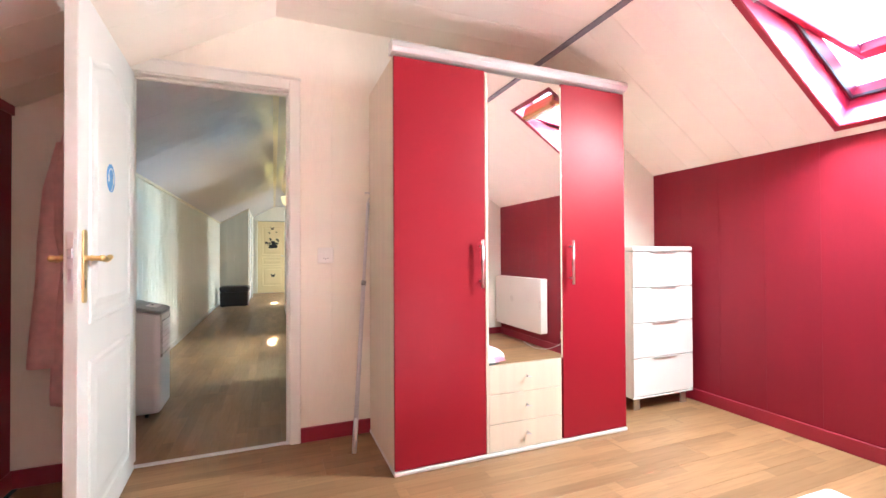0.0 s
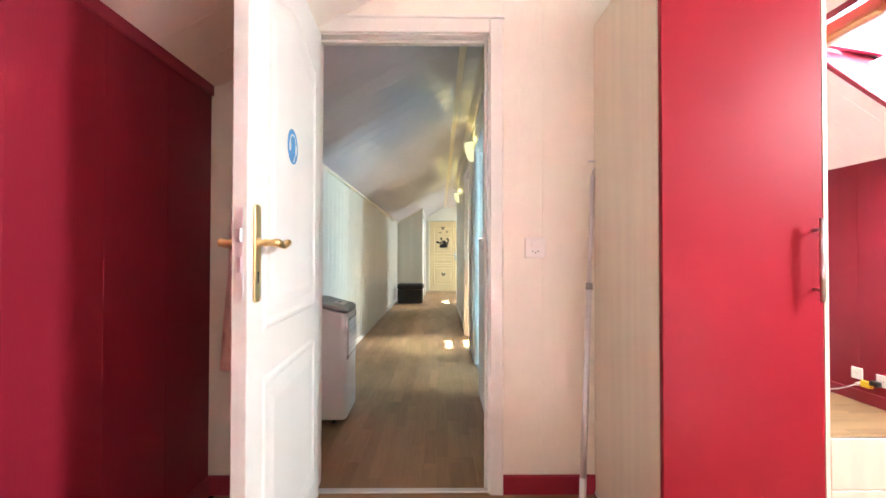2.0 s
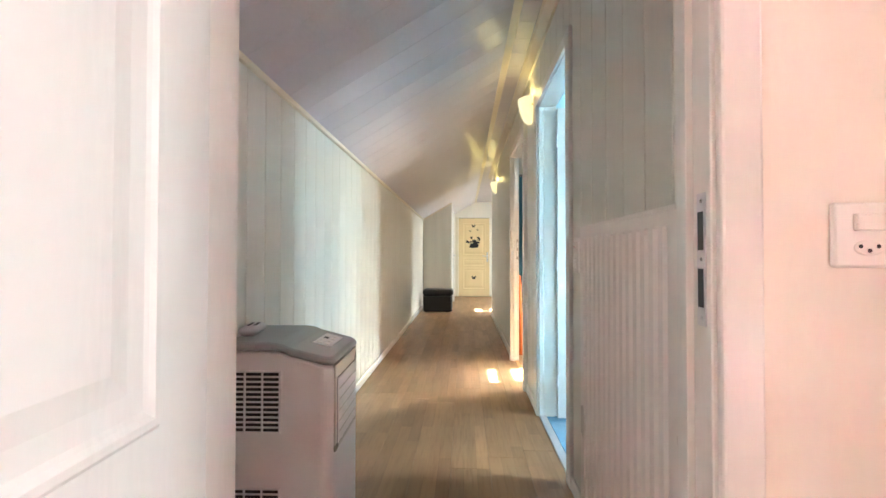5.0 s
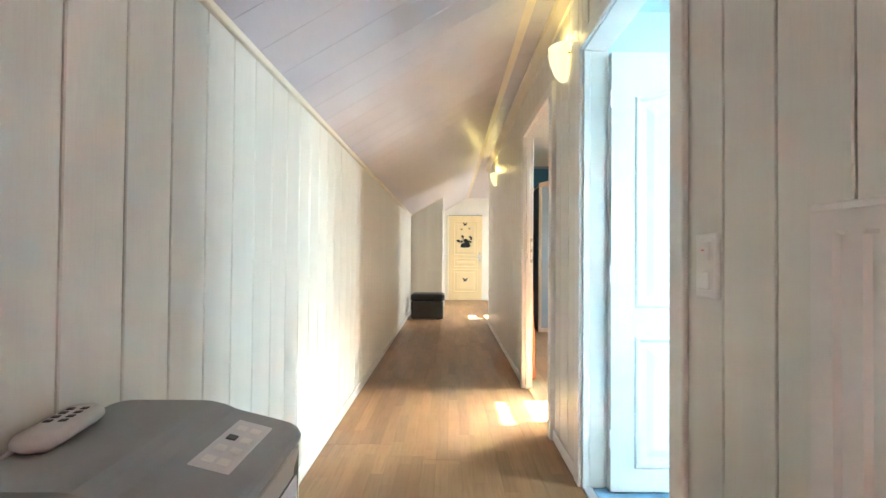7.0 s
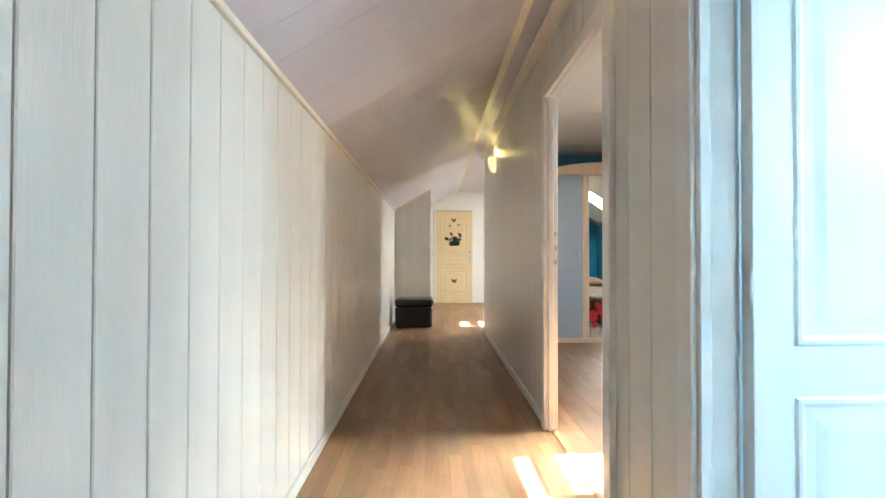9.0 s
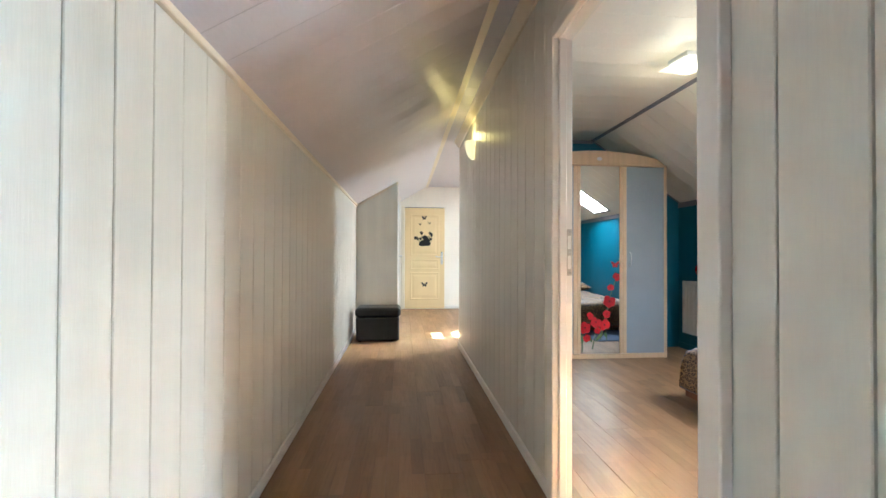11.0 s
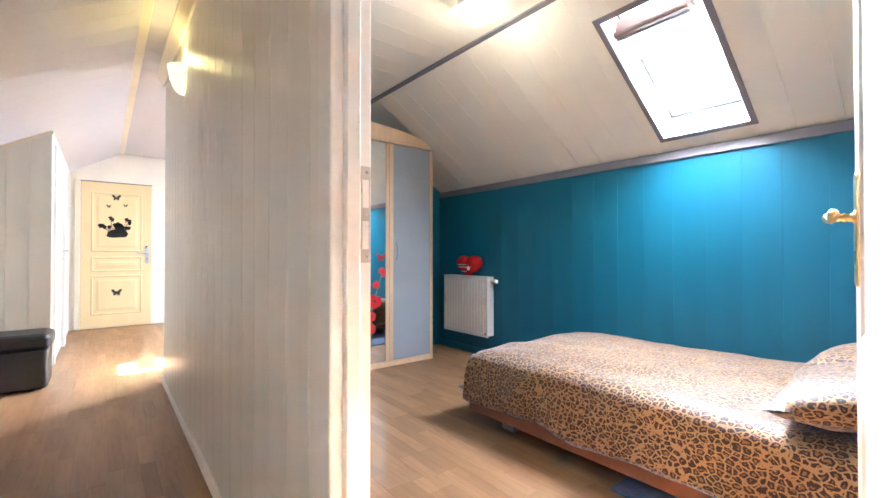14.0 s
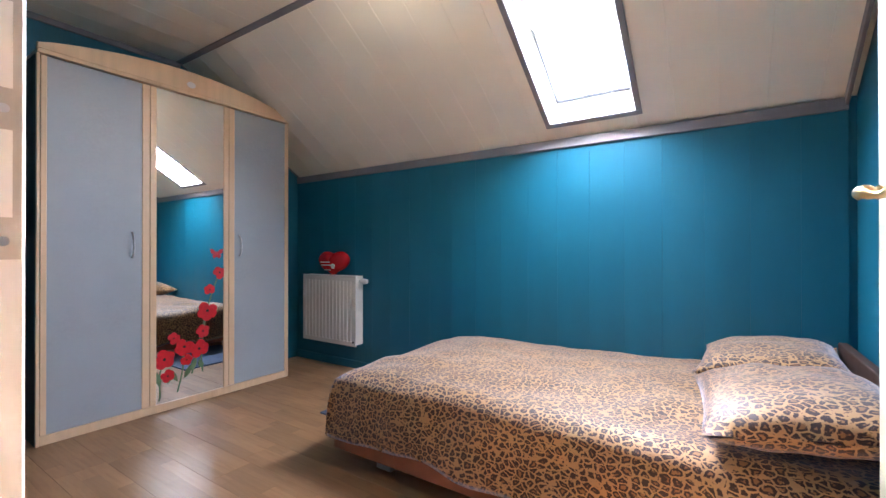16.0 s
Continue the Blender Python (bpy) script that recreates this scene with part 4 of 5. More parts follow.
def drape(z_list, n=36, folds=7, seed=1, depth=0.055):
    """A hanging cloth body: half-widths by height, with vertical folds."""
    bm = bmesh.new()
    rings = []
    for k, (z, w, off) in enumerate(z_list):
        ring = []
        for i in range(n):
            a = 2 * math.pi * i / n
            f = 1 + 0.16 * math.sin(folds * a + 1.3 * seed + 0.25 * k) * min(1, k / 3)
            ring.append(bm.verts.new((off + w * math.cos(a), depth * f * math.sin(a) * (0.6 + 0.5 * min(1, w / 0.12)), z)))
        rings.append(ring)
    for a, b in zip(rings, rings[1:]):
        for i in range(n):
            bm.faces.new((a[i], a[(i + 1) % n], b[(i + 1) % n], b[i]))
    bm.faces.new(rings[0])
    bm.faces.new(rings[-1][::-1])
    return bm


smooth(part("body", drape([(1.86, 0.03, 0.0), (1.80, 0.05, 0), (1.66, 0.085, 0), (1.45, 0.125, 0), (1.2, 0.12, 0), (1.04, 0.10, 0.01), (0.85, 0.12, 0.01), (0.6, 0.135, 0.01), (0.44, 0.14, 0.01), (0.40, 0.138, 0.01)]), PINK, robe))
smooth(part("sleeve", drape([(1.62, 0.04, -0.07), (1.4, 0.055, -0.105), (1.15, 0.055, -0.125), (0.98, 0.055, -0.13), (0.75, 0.06, -0.145), (0.62, 0.065, -0.15), (0.575, 0.066, -0.15)], 20, 4, 2, 0.04), PINK, robe, "sleeve"))
smooth(part("collar", drape([(1.90, 0.035, -0.02), (1.84, 0.05, -0.03), (1.74, 0.035, -0.045), (1.70, 0.015, -0.05)], 16, 3, 3, 0.05), PINK, robe))
part("belt_loop", one((-0.062, -0.07, 0.985), (-0.04, -0.064, 1.01), 0.002), BEDWOOD, robe)
hk = thing("coat_hook", "small brass coat hook on the wall", "hook", Matrix.Translation((-1.05, 0, 1.86)))
smooth(part("hook", tube(bmesh.new(), [(0, 0, 0), (0, -0.05, -0.005), (0, -0.085, 0.01), (0, -0.09, 0.035)], 0.006), BRASS, hk))
part("plate", one((-0.015, -0.006, -0.03), (0.015, 0, 0.03), 0.003), BRASS, hk)


def radiator(name, label, m, w, h, d, pitch, valve=0, flat=False):
    """Panel radiator: back at y = 0, front towards -y, left end at x = 0, bottom at z = 0."""
    root = thing(name, label, "radiator", m)
    part("back_panel", one((0.004, -0.03, 0.01), (w - 0.004, -0.015, h - 0.02), 0.004), RADI, root)
    if flat:
        part("front_panel", one((0.002, -d, 0.004), (w - 0.002, -d + 0.014, h - 0.006), 0.006, 2), RADI, root)
    else:
        bm = bmesh.new()
        n = max(2, round((w - 0.05) / pitch))
        p = (w - 0.05) / n
        prof = [(0.0, 0.0), (0.025, 0.0)]
        for i in range(n):
            x = 0.025 + i * p
            prof += [(x + 0.24 * p, 0.0), (x + 0.38 * p, 0.007), (x + 0.60 * p, 0.007), (x + 0.74 * p, 0.0)]
        prof += [(w, 0.0)]
        z = [0.0, 0.034, 0.04, h - 0.046, h - 0.040, h - 0.012]
        amp = [0, 0, 1, 1, 0, 0]
        grid = [[bm.verts.new((x, -d + y * k, zz)) for x, y in prof] for zz, k in zip(z, amp)]
        for a, b in zip(grid, grid[1:]):
            for i in range(len(prof) - 1):
                bm.faces.new((a[i], a[i + 1], b[i + 1], b[i]))
        ext = bmesh.ops.extrude_face_region(bm, geom=bm.faces[:])
        bmesh.ops.translate(bm, vec=(0, 0.012, 0), verts=[v for v in ext["geom"] if isinstance(v, bmesh.types.BMVert)])
        part("front_panel", bm, RADI, root)
    for x in (0.0, w - 0.006):
        part("side_cover", one((x - 0.001, -d + 0.001, 0.012), (x + 0.007, -0.012, h - 0.004), 0.003), RADI, root)
    bm = bmesh.new()
    box(bm, (0.0, -d - 0.001, h - 0.014), (w, -d + 0.012, h), 0.003)
    box(bm, (0.0, -0.022, h - 0.014), (w, -0.010, h), 0.003)
    for i in range(int(w / 0.018)):
        box(bm, (0.008 + i * 0.018, -d + 0.012, h - 0.010), (0.014 + i * 0.018, -0.022, h - 0.004), 0)
    part("top_grille", bm, RADI, root)
    for x in (0.12, w - 0.14):
        part("bracket", one((x, -0.02, 0.06), (x + 0.02, 0.0, h - 0.08), 0.001), RADI, root)
    if valve:
        x = w if valve > 0 else 0
        bm = rod(bmesh.new(), (x - 0.01 * valve, -d / 2, h - 0.045), (x + 0.03 * valve, -d / 2, h - 0.045), 0.011)
        smooth(part("valve_body", bm, CHROME, root))
        bm = lathe(bmesh.new(), [(0.014, 0), (0.022, 0.006), (0.024, 0.03), (0.021, 0.06), (0.015, 0.066)], 14, Matrix.Translation((x + 0.02 * valve, -d / 2, h - 0.045)) @ Matrix.Rotation(radians(90 * valve), 4, "Y"))
        smooth(part("thermostat_head", bm, RADI, root))
    bm = rod(bmesh.new(), (w - 0.028, -d - 0.003, 0.035), (w - 0.028, -d + 0.002, 0.035), 0.009, n=10)
    part("drain_plug", bm, DARK, root)
    return root


radiator("radiator", "flat white panel radiator on the crimson wall", Matrix.Translation((XR, -2.63, 0.165)) @ E_WALL, 1.05, 0.63, 0.10, 0.045, flat=True)

# bed behind the walker: only a corner of it shows
bed = thing("bed", "bed with pink and white flowered cover", "bed", Matrix.Translation((0.32, -3.62, 0)))


def duvet(w, l, z_top, z_hem, dome, seed, n=44, hem_wave=0.02, round_r=0.09):
    """A cover lying on a bed, hanging down round its edges. Origin at one corner."""
    bm = bmesh.new()
    over = z_top - z_hem
    grid = []
    for i in range(n + 1):
        row = []
        for j in range(n + 1):
            s, t = (i / n) * (w + 2 * over) - over, (j / n) * (l + 2 * over) - over
            x, y, drop = s, t, 0.0
            for side in (0, 1):
                v, m = (s, w) if side == 0 else (t, l)
                e = max(-v, v - m, 0.0)
                if e > 0:
                    out = round_r * (1 - math.exp(-e / round_r)) * 0.35
                    drop = max(drop, e)
                    if side == 0:
                        x = -out if v < 0 else m + out
                    else:
                        y = -out if v < 0 else m + out
            inner = min(max(min(s, w - s) / 0.35, 0), 1) * min(max(min(t, l - t) / 0.35, 0), 1)
            z = z_top - drop + dome * inner
            edge = min(min(s, w - s), min(t, l - t))
            if 0 <= edge < round_r:
                z -= round_r * 0.45 * (1 - edge / round_r) ** 2
            elif edge < 0:
                z = z - round_r * 0.45 if drop < over else z
            q = Vector((s * 2.1, t * 2.1, seed))
            z += 0.022 * noise.noise(q) * (1 if drop == 0 else 0.3) + 0.009 * noise.noise(q * 3.3)
            if drop > 0:
                wv = 0.022 * noise.noise(Vector((s * 5, t * 5, seed + 3))) * min(1, drop / 0.12)
                x += wv if (s < 0 or s > w) else 0
                y += wv if (t < 0 or t > l) else 0
                z += hem_wave * noise.noise(Vector((s * 3 + 9, t * 3, seed + 5))) * drop / over
            row.append(bm.verts.new((x, y, max(z, 0.012))))
        grid.append(row)
    for a, b in zip(grid, grid[1:]):
        for j in range(n):
            bm.faces.new((a[j], b[j], b[j + 1], a[j + 1]))
    return bm


part("base", one((0.06, 0.05, 0.05), (1.22, 1.86, 0.16), 0.01, 2), GREYM, bed)
part("mattress", one((0.02, 0.02, 0.16), (1.25, 1.90, 0.285), 0.03, 3), GREYM, bed)
for x in (0.1, 1.12):
    for y in (0.1, 1.74):
        part("leg", one((x, y, 0), (x + 0.06, y + 0.06, 0.05), 0.004), DARKWOOD_SHADE, bed)
smooth(part("cover", duvet(1.26, 1.91, 0.30, 0.19, 0.025, 3.0, 44), BLOSSOM, bed, "pink and white flowered cover"))


# ---- corridor ----
ac = thing("air_conditioner", "white portable air conditioner with grey top", "air conditioner", Matrix.Translation((-1.315, 0.733, 0)) @ Matrix.Rotation(radians(1.5), 4, "Z"))


def rounded_body(bm, x0, x1, y0, y1, z0, z1, r, top_r, n=6):
    """An upright body with rounded corners in plan and a softened rim."""
    def ring(inset, z):
        pts = []
        rr = max(r - inset, 0.004)
        for cx, cy, a0 in ((x1 - r, y1 - r, 0), (x0 + r, y1 - r, 90), (x0 + r, y0 + r, 180), (x1 - r, y0 + r, 270)):
            for k in range(n + 1):
                a = radians(a0 + 90 * k / n)
                pts.append(bm.verts.new((cx + rr * math.cos(a), cy + rr * math.sin(a), z)))
        return pts
    rings = [ring(top_r, z0), ring(0, z0 + top_r), ring(0, z1 - top_r), ring(top_r * 0.4, z1 - top_r * 0.35), ring(top_r * 1.2, z1)]
    for a, b in zip(rings, rings[1:]):
        for i in range(len(a)):
            j = (i + 1) % len(a)
            bm.faces.new((a[i], a[j], b[j], b[i]))
    bm.faces.new(rings[0][::-1])
    bm.faces.new(rings[-1])
    return bm


def ac_slope(bm, z_from):
    """Cut across the body and let its upper part fall towards the front."""
    for x in (0.18, 0.20, 0.225, 0.25):
        bmesh.ops.bisect_plane(bm, geom=bm.verts[:] + bm.edges[:] + bm.faces[:], plane_co=(x, 0, 0), plane_no=(1, 0, 0))
    for v in bm.verts:
        if v.co.z > z_from:
            v.co.z -= 0.25 * max(0, v.co.x - 0.18) * min(1, max(0, (v.co.x - 0.18) / 0.07))
    return bm


part("body", ac_slope(rounded_body(bmesh.new(), 0, 0.392, 0, 0.37, 0.035, 0.738, 0.04, 0.008), 0.6), PLASTIC, ac)
bm = bmesh.new()
rounded_body(bm, -0.002, 0.395, -0.003, 0.374, 0.739, 0.767, 0.042, 0.011)
part("top", ac_slope(bm, 0.0), GREYP, ac, "grey sloping top")
for z0 in (0.472, 0.09):
    g = thing_part("intake_grille", ac)
    part("backing", one((0.044, -0.0015, z0), (0.220, 0.002, z0 + 0.20), 0), DARK, g)
    for i in range(13):
        part("slat", one((0.042, -0.003, z0 + i * 0.0165), (0.222, 0.001, z0 + 0.0065 + i * 0.0165), 0.001), PLASTIC, g)
    for x in (0.042, 0.100, 0.158, 0.216):
        part("rib", one((x, -0.006, z0), (x + 0.006, 0.001, z0 + 0.205), 0.001), PLASTIC, g)
pn = thing_part("outlet_panel", ac)
part("frame", one((0.386, 0.026, 0.40), (0.3955, 0.325, 0.69), 0.003, 2), SILVER, pn, "silver surround")
part("gap", one((0.390, 0.045, 0.415), (0.3962, 0.312, 0.645), 0.001), DARK, pn)
part("flap", one((0.391, 0.050, 0.420), (0.3985, 0.307, 0.640), 0.003, 2), PLASTIC, pn, "closed outlet flap")
for i in range(5):
    part("louvre", one((0.397, 0.06, 0.455 + i * 0.036), (0.4005, 0.297, 0.459 + i * 0.036), 0.001, 1), SILVER, pn)
cpn = thing_part("control_panel", ac)
slope = Matrix.Translation((0.312, 0, 0.7342)) @ Matrix.Rotation(radians(14), 4, "Y")
part("plate", one((-0.034, 0.135, -0.002), (0.034, 0.315, 0.0018), 0.001, 1, slope), PLASTIC, cpn)
for i in range(4):
    for j in range(2):
        part("button", one((-0.022 + j * 0.026, 0.152 + i * 0.040, 0.001), (-0.004 + j * 0.026, 0.170 + i * 0.040, 0.0042), 0.0014, 2, slope), DARK if (i, j) == (2, 0) else IVORYP, cpn)
for x in (0.05, 0.30):
    for y in (0.05, 0.27):
        part("castor", rod(bmesh.new(), (x, y, 0.024), (x + 0.02, y, 0.024), 0.024, n=14), DARK, ac)
for x in (0.06, 0.31):
    part("castor_fork", one((x - 0.012, 0.04, 0.03), (x + 0.0, 0.29, 0.05), 0.002), DARK, ac)
rem = thing("remote_control", "white remote control lying on the air conditioner", "remote control", Matrix.Translation((-1.278, 0.915, 0.7675)) @ Matrix.Rotation(radians(12), 4, "Z"))
bm = bmesh.new()
rounded_body(bm, -0.033, 0.033, -0.08, 0.08, 0.0, 0.03, 0.024, 0.011)
smooth(part("case", bm, WHITEF, rem))
for i in range(4):
    for j in (-0.011, 0.011):
        part("key", one((j - 0.006, -0.02 + i * 0.019, 0.0295), (j + 0.006, -0.009 + i * 0.019, 0.0315), 0.001), DARK, rem)
cord = thing("air_conditioner_lead", "white power cord hanging down the air conditioner", "cable")
cp = curve_pts((-1.28, 0.885, 0.778), (-1.295, 0.84, 0.79), (-1.318, 0.71, 0.72), (-1.318, 0.69, 0.42), 10) + curve_pts((-1.318, 0.688, 0.40), (-1.315, 0.68, 0.2), (-1.25, 0.66, 0.0), (-1.18, 0.66, 0.006), 8)
smooth(part("lead", tube(bmesh.new(), cp, 0.0042, 8), WHITEF, cord))

radiator("radiator", "tall ribbed white radiator on the corridor wall", Matrix.Translation((0.0, 0.831, 0.17)) @ E_WALL, 0.66, 0.985, 0.10, 0.045)
socket("wall_switch", "ivory double rocker switch on the panelled wall", Matrix.Translation((0.0, 1.236, 1.057)) @ E_WALL, "switch_pair")

# storage bench
bn = thing("storage_bench", "black leather storage bench with padded lid", "bench", Matrix.Translation((-1.27, 7.33, 0)))
part("box", rounded_body(bmesh.new(), 0.012, 0.555, 0.01, 0.40, 0.012, 0.30, 0.04, 0.012), LEATHER, bn)
part("lid", rounded_body(bmesh.new(), 0, 0.575, 0, 0.412, 0.30, 0.425, 0.06, 0.035), LEATHER, bn, "padded leather lid")
for x in (0.06, 0.46):
    for y in (0.05, 0.32):
        part("foot", rod(bmesh.new(), (x, y, 0), (x, y, 0.02), 0.02, n=10), DARK, bn)


def wall_lamp(m, group):
    """A half-bowl glass on a wall plate: the wall is x = 0, the bowl swells to -x."""
    root = thing("wall_lamp", "lit half-bowl glass wall lamp with brass mount", "wall lamp", m, group)
    bm = bmesh.new()
    rows = []
    prof = [(0.010, -0.115), (0.035, -0.105), (0.058, -0.075), (0.078, -0.02), (0.090, 0.04), (0.096, 0.085), (0.094, 0.10)]
    for r, z in prof:
        rows.append([bm.verts.new((-r * math.sin(math.pi * i / 16) * 1.1 - 0.012, -r * math.cos(math.pi * i / 16), z)) for i in range(17)])
    for a, b in zip(rows, rows[1:]):
        for i in range(16):
            bm.faces.new((a[i], a[i + 1], b[i + 1], b[i]))
    ext = bmesh.ops.extrude_face_region(bm, geom=bm.faces[:])
    bmesh.ops.translate(bm, vec=(0.006, 0, 0.002), verts=[v for v in ext["geom"] if isinstance(v, bmesh.types.BMVert)])
    smooth(part("shade", bm, GLOW, root, "lit opal glass half bowl"))
    part("mount", one((-0.012, -0.03, -0.07), (0, 0.03, 0.06), 0.004, 2), BRASS, root)
    for y in (-0.088, 0.088):
        smooth(part("screw", rod(bmesh.new(), (-0.016, y, 0.03), (0.0, y, 0.03), 0.006, n=10), BRASS, root))
    smooth(part("bulb", lathe(bmesh.new(), [(0.004, 0), (0.012, 0.01), (0.016, 0.03), (0.010, 0.05), (0.002, 0.056)], 12, Matrix.Translation((-0.045, 0, 0.01))), GLOW_W, root))
    return root


for y, z, e, sc in ((2.50, 2.115, 0.025, 0.86), (5.93, 2.10, 0.05, 0.78)):
    wall_lamp(Matrix.Translation((0, y, z)) @ Matrix.Scale(sc, 4), "corridor wall lamps")
    lamp("lamp_light", "POINT", e, (1.0, 0.74, 0.25), Matrix.Translation((-0.06, y, z + 0.13)), (0.045, 0.045))
det = thing("smoke_detector", "small white detector on the ceiling", "detector", Matrix.Translation((0.28, 8.6, ZC)))
smooth(part("case", lathe(bmesh.new(), [(0.05, 0), (0.05, -0.02), (0.035, -0.032), (0.01, -0.034)], 18), WHITEF, det))

# ---- teal bedroom ----
tw = thing("wardrobe", "beech-framed wardrobe with grey doors and flower-decorated mirror", "wardrobe", Matrix.Translation((0.645, 6.285, 0)))
W, D, H = 1.53, 0.47, 2.06
# left side's shade is put into its near-black colour
part("side_panel", one((0.0, 0.02, 0.0), (0.018, D, H), 0.001), DARKWOOD_SHADE, tw, "side panel, its shade painted in dark brown")
part("side_panel", one((W - 0.018, 0.02, 0.0), (W, D, H), 0.001), BEECH, tw)
part("front_stile", one((0.0, 0.0, 0.0), (0.014, 0.02, H), 0.002), BEECH, tw)
part("front_stile", one((W - 0.014, 0.0, 0.0), (W, 0.02, H), 0.002), BEECH, tw)
part("back_panel", one((0.018, D - 0.01, 0), (W - 0.018, D, H), 0.001), DARKWOOD_SHADE, tw)
part("top_panel", one((0.0, -0.012, H), (W, D, H + 0.022), 0.004, 2), BEECH, tw)
part("plinth", one((0.014, 0.004, 0.0), (W - 0.014, 0.03, 0.05), 0.002), BEECH, tw)
bm = bmesh.new()
top = [(W * i / 24, 0.03 + 0.105 * math.sin(math.pi * i / 24) ** 0.85) for i in range(25)]
plate(bm, [(W, 0.0), (0.0, 0.0)] + top, 0.022, Matrix.Translation((0, -0.010, H + 0.022)))
bmesh.ops.bevel(bm, geom=[e for e in bm.edges if abs(e.verts[0].co.y - e.verts[1].co.y) < 1e-6], offset=0.003, segments=1, affect="EDGES")
part("arched_cornice", bm, BEECH, tw, "arched beech cornice")
bm = bmesh.new()
plate(bm, [(0.028 * math.cos(a), 0.02 * math.sin(a)) for a in (2 * math.pi * i / 18 for i in range(18))], 0.003, Matrix.Translation((W / 2, -0.013, H + 0.07)))
part("badge", bm, ALU, tw, "small silver badge")


def bow_handle(parent, x):
    pts = curve_pts((x, 0, 0.985), (x, -0.04, 1.0), (x, -0.04, 1.12), (x, 0, 1.135), 10)
    smooth(part("handle", tube(bmesh.new(), pts, 0.0055, 8), CHROME, parent, "curved steel handle"))


for x0, x1, s0, s1, mat, hx in ((0.016, 0.524, 0.026, 0.040, GREYDOOR, 0.43), (0.527, 1.028, 0.036, 0.034, MIRROR, 0), (1.031, 1.514, 0.042, 0.016, GREYDOOR, 1.11)):
    dr = thing_part("door", tw)
    part("stile", one((x0, -0.002, 0.054), (x0 + s0, 0.018, H - 0.006), 0.003, 2), BEECH, dr)
    part("stile", one((x1 - s1, -0.002, 0.054), (x1, 0.018, H - 0.006), 0.003, 2), BEECH, dr)
    part("mirror" if mat is MIRROR else "panel", one((x0 + s0, 0.004, 0.054), (x1 - s1, 0.014, H - 0.006), 0.001), mat, dr)
    if hx:
        bow_handle(dr, hx)
rf = random.Random(11)
deco = thing_part("flower_sticker", tw)


def flower(x, z, r):
    bm = bmesh.new()
    for k in range(5):
        a = 2 * math.pi * k / 5 + rf.random()
        c = (x + 0.55 * r * math.cos(a), z + 0.55 * r * math.sin(a))
        plate(bm, [(c[0] + 0.52 * r * math.cos(b) * (1 + 0.12 * math.sin(4 * b)), c[1] + 0.52 * r * math.sin(b)) for b in (2 * math.pi * i / 10 for i in range(10))], 0.001, Matrix.Translation((0, 0.0015 - 0.0003 * k, 0)))
    part("flower", bm, PETAL, deco, "red flower")
    bm = bmesh.new()
    plate(bm, [(x + 0.16 * r * math.cos(b), z + 0.16 * r * math.sin(b)) for b in (2 * math.pi * i / 8 for i in range(8))], 0.0006, Matrix.Translation((0, -0.0002, 0)))
    part("flower_centre", bm, INK, deco)


for px, pz, r in ((0.60, 0.33, 0.062), (0.62, 0.22, 0.040), (0.655, 0.455, 0.038), (0.72, 0.39, 0.058), (0.735, 0.30, 0.036), (0.815, 0.36, 0.060), (0.84, 0.475, 0.044), (0.87, 0.61, 0.066), (0.885, 0.755, 0.036), (0.955, 0.87, 0.044)):
    flower(px + 0.01, pz, r)
bm = bmesh.new()
butterfly(bm, Matrix.Translation((0.945, 0.0012, 1.0)), 0.045)
part("butterfly", bm, PETAL, deco, "red butterfly")
for pts in (((0.60, 0.30), (0.56, 0.2), (0.60, 0.12), (0.58, 0.075)), ((0.72, 0.36), (0.74, 0.25), (0.70, 0.16), (0.69, 0.10)), ((0.955, 0.85), (0.86, 0.6), (0.82, 0.4), (0.78, 0.20)), ((0.87, 0.58), (0.85, 0.45), (0.83, 0.3), (0.85, 0.2))):
    a = curve_pts(*[(x, 0.002, z) for x, z in pts], 10)
    bm = bmesh.new()
    plate(bm, [(p.x - 0.004, p.z) for p in a] + [(p.x + 0.004, p.z) for p in reversed(a)], 0.0008, Matrix.Translation((0, 0.0022, 0)))
    part("stem", bm, LEAF, deco)
for x, z, a, s in ((0.585, 0.16, 100, 0.10), (0.63, 0.17, 70, 0.09), (0.69, 0.17, 120, 0.11), (0.73, 0.18, 60, 0.10), (0.78, 0.22, 75, 0.10), (0.85, 0.22, 110, 0.07)):
    bm = bmesh.new()
    c, sn = math.cos(radians(a)), math.sin(radians(a))
    o = [(t * s, 0.016 * math.sin(math.pi * t)) for t in (i / 8 for i in range(9))] + [(t * s, -0.016 * math.sin(math.pi * t)) for t in (i / 8 for i in range(7, 0, -1))]
    plate(bm, [(x + u * c - v * sn, z + u * sn + v * c) for u, v in o], 0.0008, Matrix.Translation((0, 0.0018, 0)))
    part("leaf", bm, LEAF, deco)

radiator("radiator", "ribbed white radiator with thermostat on the teal wall", Matrix.Translation((TX, 6.57, 0.215)) @ E_WALL, 0.675, 0.595, 0.10, 0.045, 1)
# heart-shaped cushion on the radiator
hc = thing("heart_cushion", "glossy red heart-shaped cushion with white lettering", "cushion", Matrix.Translation((TX - 0.06, 6.20, 0.812)) @ E_WALL)
bm = bmesh.new()
N, rows = 40, []
